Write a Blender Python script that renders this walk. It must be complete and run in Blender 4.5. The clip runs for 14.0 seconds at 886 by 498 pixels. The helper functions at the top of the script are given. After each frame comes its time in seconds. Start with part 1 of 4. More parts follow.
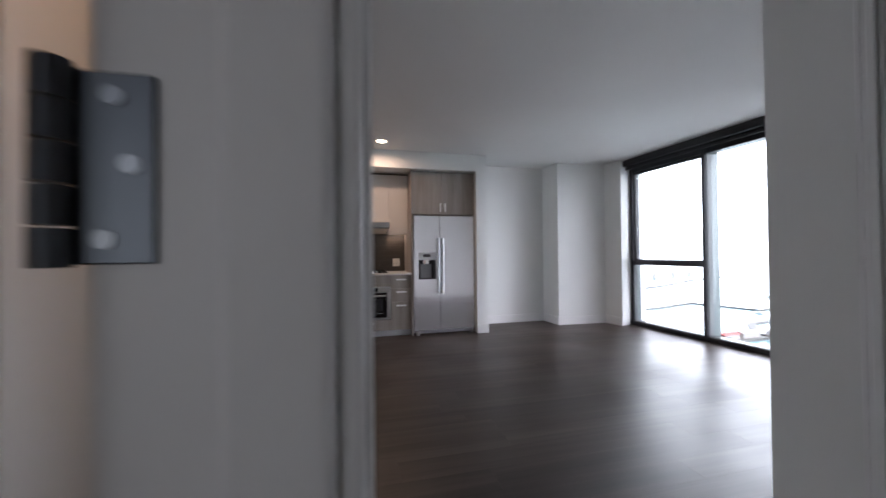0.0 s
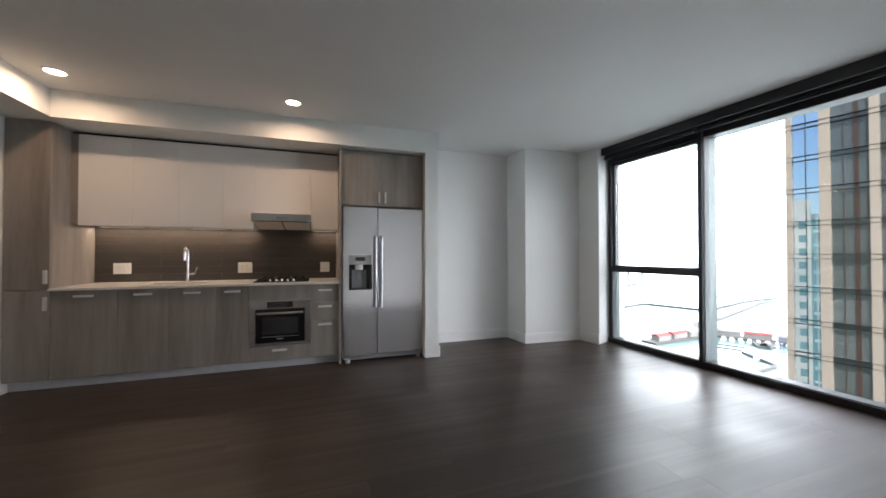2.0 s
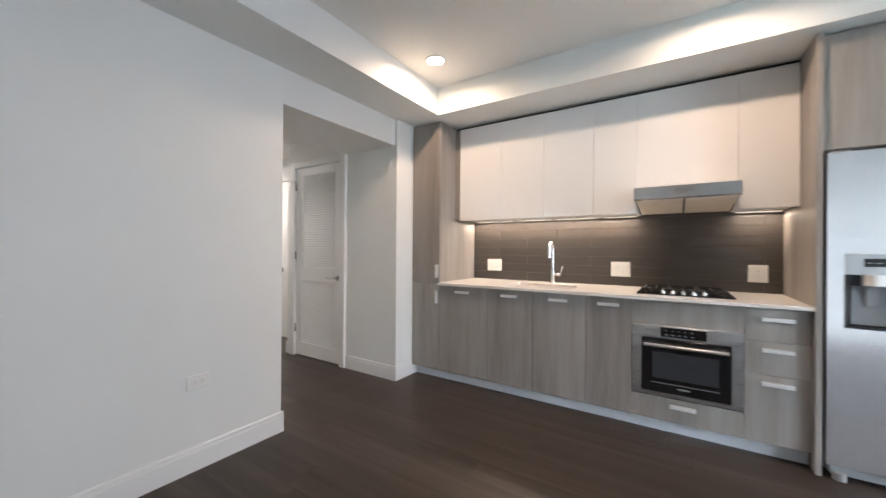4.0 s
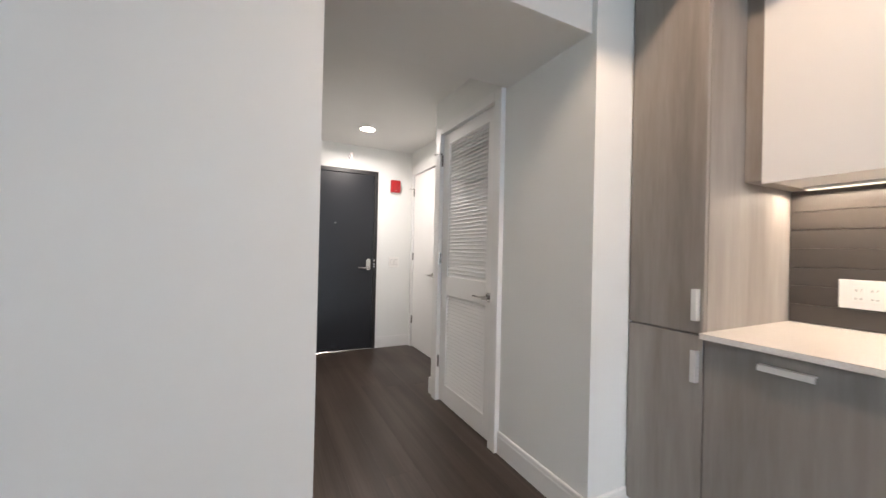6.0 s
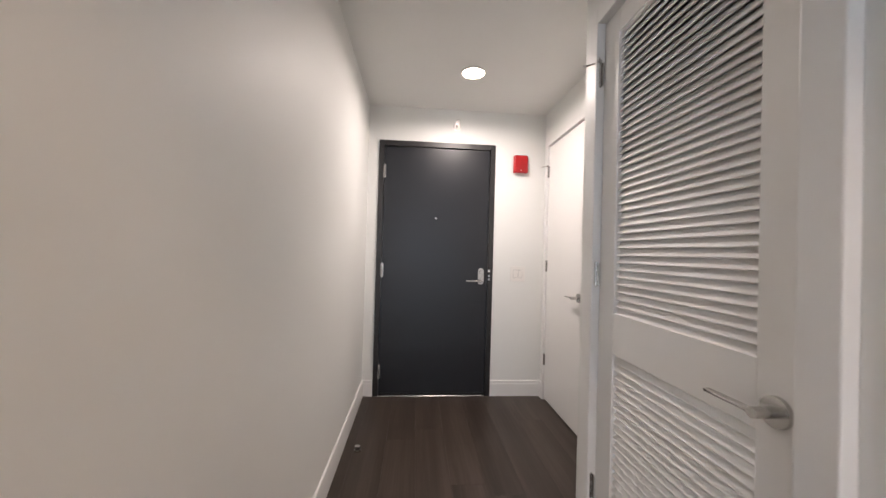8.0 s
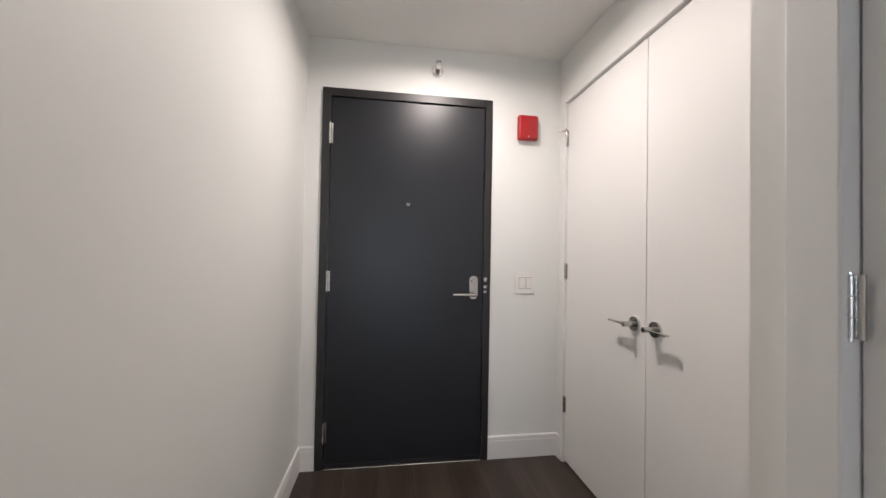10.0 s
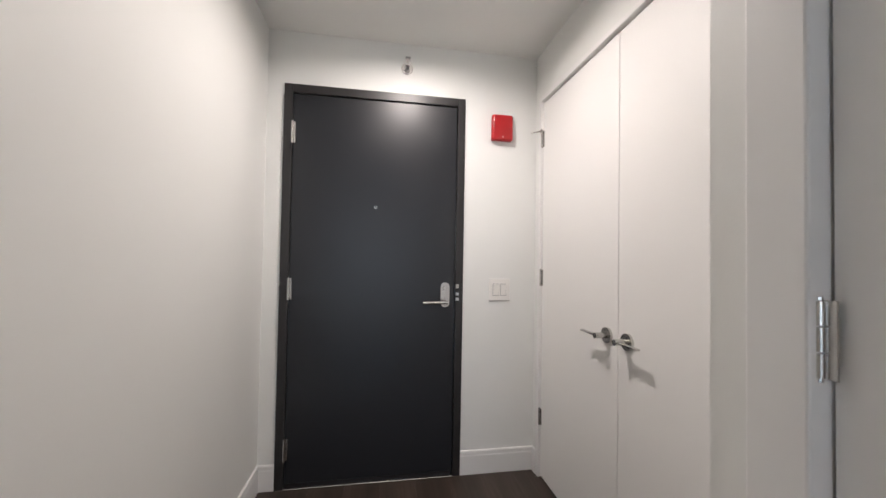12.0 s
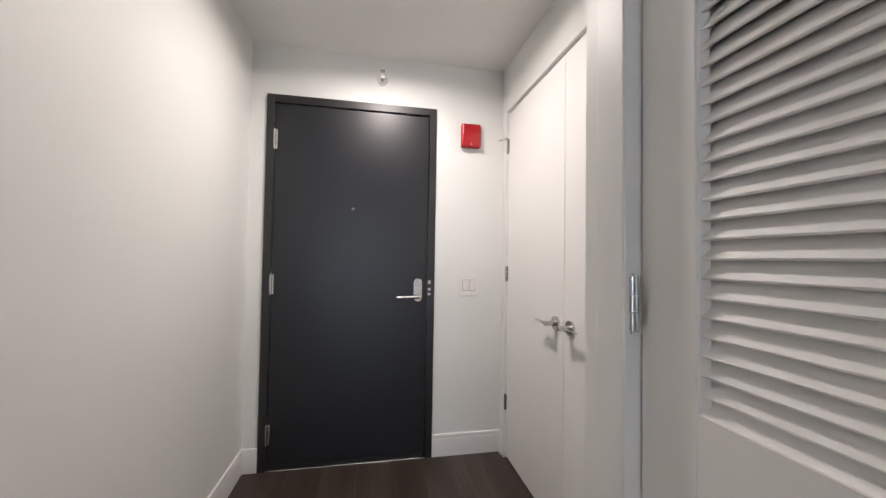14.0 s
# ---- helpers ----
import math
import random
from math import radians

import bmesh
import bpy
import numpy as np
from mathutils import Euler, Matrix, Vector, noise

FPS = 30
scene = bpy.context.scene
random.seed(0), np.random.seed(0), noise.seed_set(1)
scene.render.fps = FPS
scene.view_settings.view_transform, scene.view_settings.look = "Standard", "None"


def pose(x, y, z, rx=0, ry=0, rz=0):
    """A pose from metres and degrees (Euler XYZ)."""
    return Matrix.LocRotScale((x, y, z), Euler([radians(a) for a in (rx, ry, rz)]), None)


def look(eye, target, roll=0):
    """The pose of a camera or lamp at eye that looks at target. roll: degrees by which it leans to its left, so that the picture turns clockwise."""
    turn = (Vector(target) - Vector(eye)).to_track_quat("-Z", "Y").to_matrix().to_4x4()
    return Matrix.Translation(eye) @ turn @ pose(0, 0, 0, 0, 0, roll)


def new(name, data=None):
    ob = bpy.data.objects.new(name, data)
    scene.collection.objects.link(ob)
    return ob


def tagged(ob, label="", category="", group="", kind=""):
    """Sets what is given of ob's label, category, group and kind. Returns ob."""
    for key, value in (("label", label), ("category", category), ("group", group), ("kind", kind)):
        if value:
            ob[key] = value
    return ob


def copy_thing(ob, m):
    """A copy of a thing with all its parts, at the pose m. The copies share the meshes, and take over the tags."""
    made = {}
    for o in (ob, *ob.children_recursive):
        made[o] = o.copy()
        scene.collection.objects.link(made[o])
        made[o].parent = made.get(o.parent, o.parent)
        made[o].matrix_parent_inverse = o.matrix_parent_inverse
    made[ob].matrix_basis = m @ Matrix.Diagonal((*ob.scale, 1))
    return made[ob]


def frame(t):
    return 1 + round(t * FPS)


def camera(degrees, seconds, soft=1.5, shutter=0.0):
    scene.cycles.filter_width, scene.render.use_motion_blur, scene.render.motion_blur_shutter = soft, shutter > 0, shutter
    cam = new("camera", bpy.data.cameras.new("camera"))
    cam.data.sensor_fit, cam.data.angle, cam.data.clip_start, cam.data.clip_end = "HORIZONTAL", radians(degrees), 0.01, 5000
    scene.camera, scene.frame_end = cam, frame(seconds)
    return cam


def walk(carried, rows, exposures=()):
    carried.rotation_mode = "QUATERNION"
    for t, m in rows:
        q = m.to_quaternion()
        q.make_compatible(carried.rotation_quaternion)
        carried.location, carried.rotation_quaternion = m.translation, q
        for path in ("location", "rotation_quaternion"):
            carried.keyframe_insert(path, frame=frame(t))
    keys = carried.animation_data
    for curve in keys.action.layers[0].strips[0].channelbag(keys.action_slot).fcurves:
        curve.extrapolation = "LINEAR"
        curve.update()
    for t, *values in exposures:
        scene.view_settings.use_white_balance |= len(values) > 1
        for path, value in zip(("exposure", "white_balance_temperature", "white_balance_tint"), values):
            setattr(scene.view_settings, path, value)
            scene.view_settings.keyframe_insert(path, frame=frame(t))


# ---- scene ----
cam = camera(101.7, 14.0, shutter=0.25)
PATH = [
    (0, (-0.211, 0.078, 1.219), (0.268, 2.02, 1.243), -0.6),
    (0.5, (-0.005, 0.282, 1.188), (0.79, 2.117, 1.219), -0.9),
    (1, (0.227, 0.528, 1.232), (1.038, 2.356, 1.265), -0.6),
    (1.5, (0.345, 0.797, 1.238), (1.144, 2.63, 1.27), -0.1),
    (2, (0.378, 1.126, 1.244), (1.036, 3.015, 1.272), 0.0),
    (2.5, (0.366, 1.489, 1.265), (0.668, 3.466, 1.283), 0.2),
    (3, (0.25, 1.795, 1.25), (0.023, 3.782, 1.258), 0.4),
    (3.5, (0.128, 2.154, 1.25), (-0.586, 4.022, 1.258), 0.5),
    (4, (-0.039, 2.563, 1.24), (-1.127, 4.241, 1.244), 0.4),
    (4.2, (-0.131, 2.692, 1.237), (-1.338, 4.287, 1.251), 0.5),
    (6.3, (-1.303, 4.054, 1.222), (-3.15, 4.822, 1.233), 1.3),
    (6.5, (-1.429, 4.163, 1.215), (-3.309, 4.847, 1.23), 1.3),
    (7, (-1.768, 4.355, 1.24), (-3.719, 4.796, 1.252), 1.3),
    (7.5, (-2.086, 4.422, 1.227), (-4.071, 4.666, 1.237), 1.4),
    (8, (-2.396, 4.442, 1.233), (-4.39, 4.597, 1.254), 1.6),
    (10.5, (-3.431, 4.539, 1.227), (-5.404, 4.86, 1.268), 1.1),
    (11, (-3.436, 4.569, 1.242), (-5.408, 4.897, 1.285), 1.2),
    (11.5, (-3.446, 4.592, 1.244), (-5.419, 4.916, 1.29), 1.1),
    (12, (-3.443, 4.656, 1.254), (-5.415, 4.988, 1.299), 1.0),
    (12.5, (-3.355, 4.712, 1.249), (-5.321, 5.073, 1.304), 0.9),
    (13, (-3.278, 4.717, 1.245), (-5.241, 5.095, 1.298), 0.9),
    (13.5, (-3.262, 4.722, 1.229), (-5.226, 5.1, 1.277), 0.9),
    (14, (-3.256, 4.739, 1.235), (-5.218, 5.12, 1.288), 0.9),
]
EXPOSURES = [
    (0.0, 0.70, 6250, 25), (0.5, 0.58, 6250, 24), (1.0, 0.56, 6450, 20), (2.0, 0.62, 6480, 18), (2.5, 0.70, 6480, 18), (3.0, 1.54, 6300, 15), (3.5, 1.84, 6120, 15), (4.0, 1.86, 5900, 14),
    (6.5, 1.90, 5930, 14), (8.0, 1.76, 6080, 18), (10.5, 1.48, 5880, 15), (14.0, 1.58, 5880, 15),
]
walk(cam, [(t, look(e, g, r)) for t, e, g, r in PATH], EXPOSURES)

# ---- light ----
world = bpy.data.worlds.new("sky")
scene.world = world
world.use_nodes = True
wn = world.node_tree
sky = wn.nodes.new("ShaderNodeTexSky")
sky.sky_type, sky.sun_disc = "NISHITA", False
sky.sun_elevation, sky.sun_rotation = radians(56.9), radians(212.5)
sky.air_density, sky.dust_density = 1.0, 1.0
wn.nodes["Background"].inputs["Strength"].default_value = 0.15
wn.links.new(sky.outputs[0], wn.nodes["Background"].inputs["Color"])
sun = new("sun", bpy.data.lights.new("sun", "SUN"))
sun.data.energy, sun.data.angle, sun.data.color = 2.5, radians(0.6), (1.0, 0.95, 0.88)
sun.matrix_world = look((0, 0, 40), (14, 22, 0))


def lamp_disc(name, x, y, z, power, color, size=0.1, spot=None):
    """A downlight's own light, just under its lens."""
    data = bpy.data.lights.new(name, "AREA")
    data.shape, data.size, data.energy, data.color = "DISK", size, power, color
    if spot:
        data.spread = radians(spot)
    ob = new(name, data)
    ob.location = (x, y, z)
    return ob


WARM = (1.0, 0.70, 0.45)
SOFTWARM = (1.0, 0.865, 0.725)
LAMPS = [(-1.63, 4.89), (0.15, 4.90)]
for lx, ly in LAMPS:
    lamp_disc("downlight_glow", lx, ly, 2.70, 4.2, WARM, 0.1, 168)
HALL_LAMP = (-4.85, 4.81)
lamp_disc("hall_glow", HALL_LAMP[0], HALL_LAMP[1], 2.462, 6.2, SOFTWARM, 0.14, 166)
lamp_disc("bath_glow", -1.25, 0.85, 2.38, 1.2, (1.0, 0.52, 0.17), 0.2)
strip = lamp_disc("undercabinet_glow", -1.115, 6.035, 1.522, 3.9, (1.0, 0.78, 0.54), 1.0)
strip.data.shape, strip.data.size, strip.data.size_y = "RECTANGLE", 1.58, 0.03
strip = lamp_disc("undercabinet_glow", 0.465, 6.035, 1.522, 0.6, (1.0, 0.78, 0.54), 1.0)
strip.data.shape, strip.data.size, strip.data.size_y = "RECTANGLE", 0.26, 0.03
# the sky's light, in the window's opening
port = new("window_light", bpy.data.lights.new("window_light", "AREA"))
port.data.shape, port.data.size, port.data.size_y = "RECTANGLE", 2.6, 2.4
port.data.energy, port.data.color = 25.5, (0.925, 0.965, 1.0)
port.matrix_world = look((4.66, 3.7, 1.32), (0.0, 3.44, 2.2))
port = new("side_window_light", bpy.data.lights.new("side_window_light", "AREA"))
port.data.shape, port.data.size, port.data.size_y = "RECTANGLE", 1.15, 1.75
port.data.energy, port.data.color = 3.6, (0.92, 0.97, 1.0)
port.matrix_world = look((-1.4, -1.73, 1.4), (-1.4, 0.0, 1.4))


# ---- materials ----
def material(name, color, rough=0.5, metal=0.0, spec=0.5):
    m = bpy.data.materials.new(name)
    m.use_nodes = True
    b = m.node_tree.nodes["Principled BSDF"]
    b.inputs["Base Color"].default_value = (*color, 1)
    b.inputs["Roughness"].default_value = rough
    b.inputs["Metallic"].default_value = metal
    b.inputs["Specular IOR Level"].default_value = spec
    return m


def node(m, kind, **values):
    n = m.node_tree.nodes.new(kind)
    for key, value in values.items():
        n.inputs[key].default_value = value
    return n


def link(m, a, b):
    m.node_tree.links.new(a, b)


def bsdf(m):
    return m.node_tree.nodes["Principled BSDF"]


def coords(m, scale=(1, 1, 1), kind="Object", shift=False):
    """Coordinates at real size, moved per object where pieces share a mesh."""
    c, mp = node(m, "ShaderNodeTexCoord"), node(m, "ShaderNodeMapping")
    mp.inputs["Scale"].default_value = scale
    link(m, c.outputs[kind], mp.inputs["Vector"])
    if shift:
        info, vm = node(m, "ShaderNodeObjectInfo"), node(m, "ShaderNodeVectorMath")
        vm.operation = "SCALE"
        vm.inputs["Scale"].default_value = 37.0
        comb = node(m, "ShaderNodeCombineXYZ")
        for k in ("X", "Y", "Z"):
            link(m, info.outputs["Random"], comb.inputs[k])
        link(m, comb.outputs[0], vm.inputs[0])
        link(m, vm.outputs[0], mp.inputs["Location"])
    return mp.outputs[0]


def noise_tex(m, vec, scale, detail=4.0, rough=0.55):
    n = node(m, "ShaderNodeTexNoise", Scale=scale, Detail=detail, Roughness=rough)
    link(m, vec, n.inputs["Vector"])
    return n.outputs["Fac"]


def ramp(m, fac, stops):
    r = node(m, "ShaderNodeValToRGB")
    e = r.color_ramp.elements
    e[0].position, e[0].color = stops[0][0], (*stops[0][1], 1)
    e[1].position, e[1].color = stops[-1][0], (*stops[-1][1], 1)
    for p, c in stops[1:-1]:
        e.new(p).color = (*c, 1)
    link(m, fac, r.inputs["Fac"])
    return r.outputs["Color"]


def bump(m, fac, strength, distance=0.002):
    b = node(m, "ShaderNodeBump", Strength=strength, Distance=distance)
    link(m, fac, b.inputs["Height"])
    link(m, b.outputs[0], bsdf(m).inputs["Normal"])


def rough_range(m, fac, lo, hi):
    r = node(m, "ShaderNodeMapRange")
    r.inputs["To Min"].default_value, r.inputs["To Max"].default_value = lo, hi
    link(m, fac, r.inputs["Value"])
    link(m, r.outputs[0], bsdf(m).inputs["Roughness"])


def paint(name, color, rough=0.6, stipple=0.12, grain=180.0):
    """Rolled wall paint: faint orange peel and very slight tone drift."""
    m = material(name, color, rough)
    v = coords(m)
    big = noise_tex(m, v, 1.1, 2.0)
    lo = tuple(c * 0.965 for c in color)
    link(m, ramp(m, big, [(0.3, lo), (0.7, color)]), bsdf(m).inputs["Base Color"])
    bump(m, noise_tex(m, v, grain, 2.0), stipple, 0.001)
    return m


def wood(name, dark, mid, light, rough=(0.45, 0.6), stretch=(9, 9, 0.55), bump_amount=0.12, shift=True, vary=0.0, fine_share=0.45, cloudy=0.0):
    """Wood grain along the axis with the smallest stretch."""
    m = material(name, mid)
    v = coords(m, stretch, shift=shift)
    broad = noise_tex(m, v, 1.0, 5.0, 0.6)
    fine_v = coords(m, tuple(s * 6 for s in stretch), shift=shift)
    fine = noise_tex(m, fine_v, 1.6, 6.0, 0.7)
    mix = node(m, "ShaderNodeMath")
    mix.operation = "MULTIPLY_ADD"
    mix.inputs[1].default_value = fine_share
    link(m, fine, mix.inputs[0])
    half = node(m, "ShaderNodeMath")
    half.operation = "MULTIPLY"
    half.inputs[1].default_value = 1 - fine_share
    link(m, broad, half.inputs[0])
    link(m, half.outputs[0], mix.inputs[2])
    link(m, ramp(m, mix.outputs[0], [(0.34, dark), (0.5, mid), (0.66, light)]), bsdf(m).inputs["Base Color"])
    if vary:
        info, hsv = node(m, "ShaderNodeObjectInfo"), node(m, "ShaderNodeHueSaturation")
        r = node(m, "ShaderNodeMapRange")
        r.inputs["To Min"].default_value, r.inputs["To Max"].default_value = 1 - vary, 1 + vary
        link(m, info.outputs["Random"], r.inputs["Value"])
        link(m, r.outputs[0], hsv.inputs["Value"])
        base = bsdf(m).inputs["Base Color"]
        link(m, base.links[0].from_socket, hsv.inputs["Color"])
        link(m, hsv.outputs[0], base)
    gloss = fine
    if cloudy:
        c = node(m, "ShaderNodeNewGeometry")
        patch = noise_tex(m, c.outputs["Position"], cloudy, 1.0)
        add = node(m, "ShaderNodeMath")
        add.operation = "MULTIPLY_ADD"
        add.inputs[1].default_value = 0.15
        link(m, fine, add.inputs[0])
        sc = node(m, "ShaderNodeMapRange")
        sc.inputs["From Min"].default_value, sc.inputs["From Max"].default_value = 0.3, 0.7
        sc.inputs["To Max"].default_value = 0.75
        link(m, patch, sc.inputs["Value"])
        link(m, sc.outputs[0], add.inputs[2])
        gloss = add.outputs[0]
    rough_range(m, gloss, *rough)
    if bump_amount:
        bump(m, fine, bump_amount, 0.0008)
    return m


def brushed(name, color, rough, stretch=(2, 2, 120), relief=0.03):
    m = material(name, color, rough, 1.0)
    v = coords(m, stretch)
    f = noise_tex(m, v, 4.0, 4.0)
    rough_range(m, f, rough - 0.06, rough + 0.08)
    bump(m, f, relief, 0.0004)
    return m


WALL = paint("wall_paint", (0.80, 0.81, 0.79), 0.55)
CEIL = paint("ceiling_paint", (0.80, 0.80, 0.78), 0.8, 0.15)
TRIM = paint("trim_enamel", (0.82, 0.82, 0.81), 0.45, 0.04, 60.0)
DOORWHITE = paint("door_enamel", (0.85, 0.845, 0.83), 0.5, 0.05, 70.0)
FLOOR = wood("dark_oak", (0.028, 0.0205, 0.0165), (0.047, 0.035, 0.028), (0.078, 0.059, 0.048), (0.31, 0.47), (0.5, 9, 9), 0.0, True, 0.14, 0.3, 1.3)
bsdf(FLOOR).inputs["Specular IOR Level"].default_value = 0.33
GREYWOOD = wood("grey_laminate", (0.185, 0.163, 0.145), (0.27, 0.243, 0.22), (0.35, 0.32, 0.292), (0.42, 0.55), (4.5, 4.5, 0.42), 0.03, True, 0.05, 0.2)
WHITEGLOSS = paint("white_lacquer", (0.80, 0.785, 0.765), 0.28, 0.02, 30.0)
STONE = material("quartz", (0.72, 0.70, 0.67), 0.22)
_v = coords(STONE)
link(STONE, ramp(STONE, noise_tex(STONE, _v, 260.0, 3.0), [(0.35, (0.66, 0.63, 0.60)), (0.6, (0.76, 0.74, 0.71))]), bsdf(STONE).inputs["Base Color"])
STEEL = brushed("brushed_steel", (0.58, 0.59, 0.60), 0.30, (120, 120, 2))
STEELH = brushed("brushed_steel_across", (0.60, 0.60, 0.60), 0.28, (2, 120, 120))
CHROME = material("chrome", (0.75, 0.75, 0.76), 0.12, 1.0)
HANDLE = brushed("satin_aluminium", (0.78, 0.78, 0.78), 0.42, (2, 60, 60))
bsdf(HANDLE).inputs["Metallic"].default_value = 0.55
NICKEL = material("satin_nickel", (0.55, 0.54, 0.52), 0.26, 1.0)
SPRINKLER = material("sprinkler_metal", (0.36, 0.35, 0.34), 0.35, 1.0)
SCREW = material("worn_screw_metal", (0.22, 0.23, 0.25), 0.35, 1.0)
DARKMETAL = material("dark_hinge_metal", (0.11, 0.12, 0.135), 0.4, 1.0)
BLACKGLASS = material("black_glass", (0.008, 0.008, 0.009), 0.06)
BLACKPLASTIC = material("black_plastic", (0.015, 0.015, 0.017), 0.35)
GREYPLASTIC = material("grey_plastic", (0.28, 0.29, 0.30), 0.35)
WHITEPLASTIC = material("white_plastic", (0.80, 0.79, 0.76), 0.3)
GASKET = material("dark_gap", (0.02, 0.02, 0.02), 0.7)
FRAMEBLACK = paint("window_anodised", (0.016, 0.016, 0.019), 0.4, 0.02, 90.0)
FABRICBLACK = paint("shade_fabric", (0.02, 0.02, 0.022), 0.8, 0.3, 400.0)
ENTRYDOOR = paint("entry_door_paint", (0.013, 0.0145, 0.018), 0.36, 0.06, 40.0)
ENTRYFRAME = paint("entry_frame_paint", (0.020, 0.019, 0.019), 0.38, 0.03, 60.0)
RED = material("red_plastic", (0.40, 0.016, 0.018), 0.28)
TILE = material("taupe_tile", (0.11, 0.09, 0.078), 0.3)
_v = coords(TILE, (1.2, 1, 4), shift=True)
_f = noise_tex(TILE, _v, 3.0, 4.0)
link(TILE, ramp(TILE, _f, [(0.3, (0.058, 0.050, 0.044)), (0.7, (0.070, 0.061, 0.054))]), bsdf(TILE).inputs["Base Color"])
GROUT = material("grout", (0.13, 0.115, 0.10), 0.8)
GLASS = material("window_glass", (1, 1, 1), 0.0)
_clear, _gloss, _mix, _fr = node(GLASS, "ShaderNodeBsdfTransparent"), node(GLASS, "ShaderNodeBsdfGlossy", Roughness=0.0), node(GLASS, "ShaderNodeMixShader"), node(GLASS, "ShaderNodeFresnel", IOR=1.35)
_clear.inputs["Color"].default_value = (0.93, 0.97, 0.96, 1)
link(GLASS, _fr.outputs[0], _mix.inputs[0])
link(GLASS, _clear.outputs[0], _mix.inputs[1])
link(GLASS, _gloss.outputs[0], _mix.inputs[2])
link(GLASS, _mix.outputs[0], GLASS.node_tree.nodes["Material Output"].inputs["Surface"])
HAZE = material("bright_lake_haze", (0, 0, 0), 1.0)
bsdf(HAZE).inputs["Emission Color"].default_value = (0.925, 0.965, 1.0, 1)
bsdf(HAZE).inputs["Emission Strength"].default_value = 7.0
LENS = material("lamp_lens", (1, 1, 1), 0.5)
bsdf(LENS).inputs["Emission Color"].default_value = (1.0, 0.82, 0.58, 1)
bsdf(LENS).inputs["Emission Strength"].default_value = 9.0


STRIP = material("strip_diffuser", (0.8, 0.8, 0.8), 0.5)
bsdf(STRIP).inputs["Emission Color"].default_value = (1.0, 0.78, 0.54, 1)
bsdf(STRIP).inputs["Emission Strength"].default_value = 0.35


# ---- building blocks ----
def bm_box(bm, x0, x1, y0, y1, z0, z1):
    vs = [bm.verts.new((x, y, z)) for z in (z0, z1) for x, y in ((x0, y0), (x1, y0), (x1, y1), (x0, y1))]
    for f in ((0, 3, 2, 1), (4, 5, 6, 7), (0, 1, 5, 4), (1, 2, 6, 5), (2, 3, 7, 6), (3, 0, 4, 7)):
        bm.faces.new([vs[i] for i in f])
    return bm


def boxes(*list_of, bevel=0.0, segments=1):
    bm = bmesh.new()
    for b in list_of:
        bm_box(bm, *b)
    if bevel:
        bmesh.ops.bevel(bm, geom=bm.edges[:], offset=bevel, segments=segments, affect="EDGES", profile=0.5)
    return bm


def holed(x0, x1, y0, y1, z0, z1, a0, a1, b0, b1, across="y"):
    """A slab with one rectangular hole; across: the axis that the hole runs along ('y': a is x, b is z; 'z': a is x, b is y)."""
    bm = bmesh.new()
    if across == "y":
        out, inn, lo, hi = ((x0, z0), (x1, z0), (x1, z1), (x0, z1)), ((a0, b0), (a1, b0), (a1, b1), (a0, b1)), y0, y1
        put = lambda p, d: (p[0], d, p[1])
    else:
        out, inn, lo, hi = ((x0, y0), (x1, y0), (x1, y1), (x0, y1)), ((a0, b0), (a1, b0), (a1, b1), (a0, b1)), z0, z1
        put = lambda p, d: (p[0], p[1], d)
    rows = [[bm.verts.new(put(p, d)) for p in ring] for d in (lo, hi) for ring in (out, inn)]
    ol, il, oh, ih = rows
    for k in range(4):
        j = (k + 1) % 4
        for f in ((ol[k], ol[j], il[j], il[k]), (oh[k], ih[k], ih[j], oh[j]), (ol[k], oh[k], oh[j], ol[j]), (il[k], il[j], ih[j], ih[k])):
            bm.faces.new(f)
    bmesh.ops.recalc_face_normals(bm, faces=bm.faces[:])
    return bm


def prism(points, z0, z1, bevel=0.0):
    """An upright solid over a plan outline (anticlockwise)."""
    bm = bmesh.new()
    lo = [bm.verts.new((x, y, z0)) for x, y in points]
    hi = [bm.verts.new((x, y, z1)) for x, y in points]
    bm.faces.new(lo[::-1])
    bm.faces.new(hi)
    n = len(points)
    for i in range(n):
        bm.faces.new((lo[i], lo[(i + 1) % n], hi[(i + 1) % n], hi[i]))
    if bevel:
        bmesh.ops.bevel(bm, geom=bm.edges[:], offset=bevel, segments=1, affect="EDGES")
    return bm


def profile(points, axis, a0, a1, bevel=0.0):
    """A solid with an outline across an axis: 'x' takes (y, z), 'y' takes (x, z), 'z' takes (x, y)."""
    bm = bmesh.new()
    put = {"x": lambda p, a: (a, p[0], p[1]), "y": lambda p, a: (p[0], a, p[1]), "z": lambda p, a: (p[0], p[1], a)}[axis]
    lo = [bm.verts.new(put(p, a0)) for p in points]
    hi = [bm.verts.new(put(p, a1)) for p in points]
    n = len(points)
    bm.faces.new(lo), bm.faces.new(hi[::-1])
    for i in range(n):
        bm.faces.new((lo[i], hi[i], hi[(i + 1) % n], lo[(i + 1) % n]))
    bmesh.ops.recalc_face_normals(bm, faces=bm.faces[:])
    if bevel:
        bmesh.ops.bevel(bm, geom=bm.edges[:], offset=bevel, segments=1, affect="EDGES")
    return bm


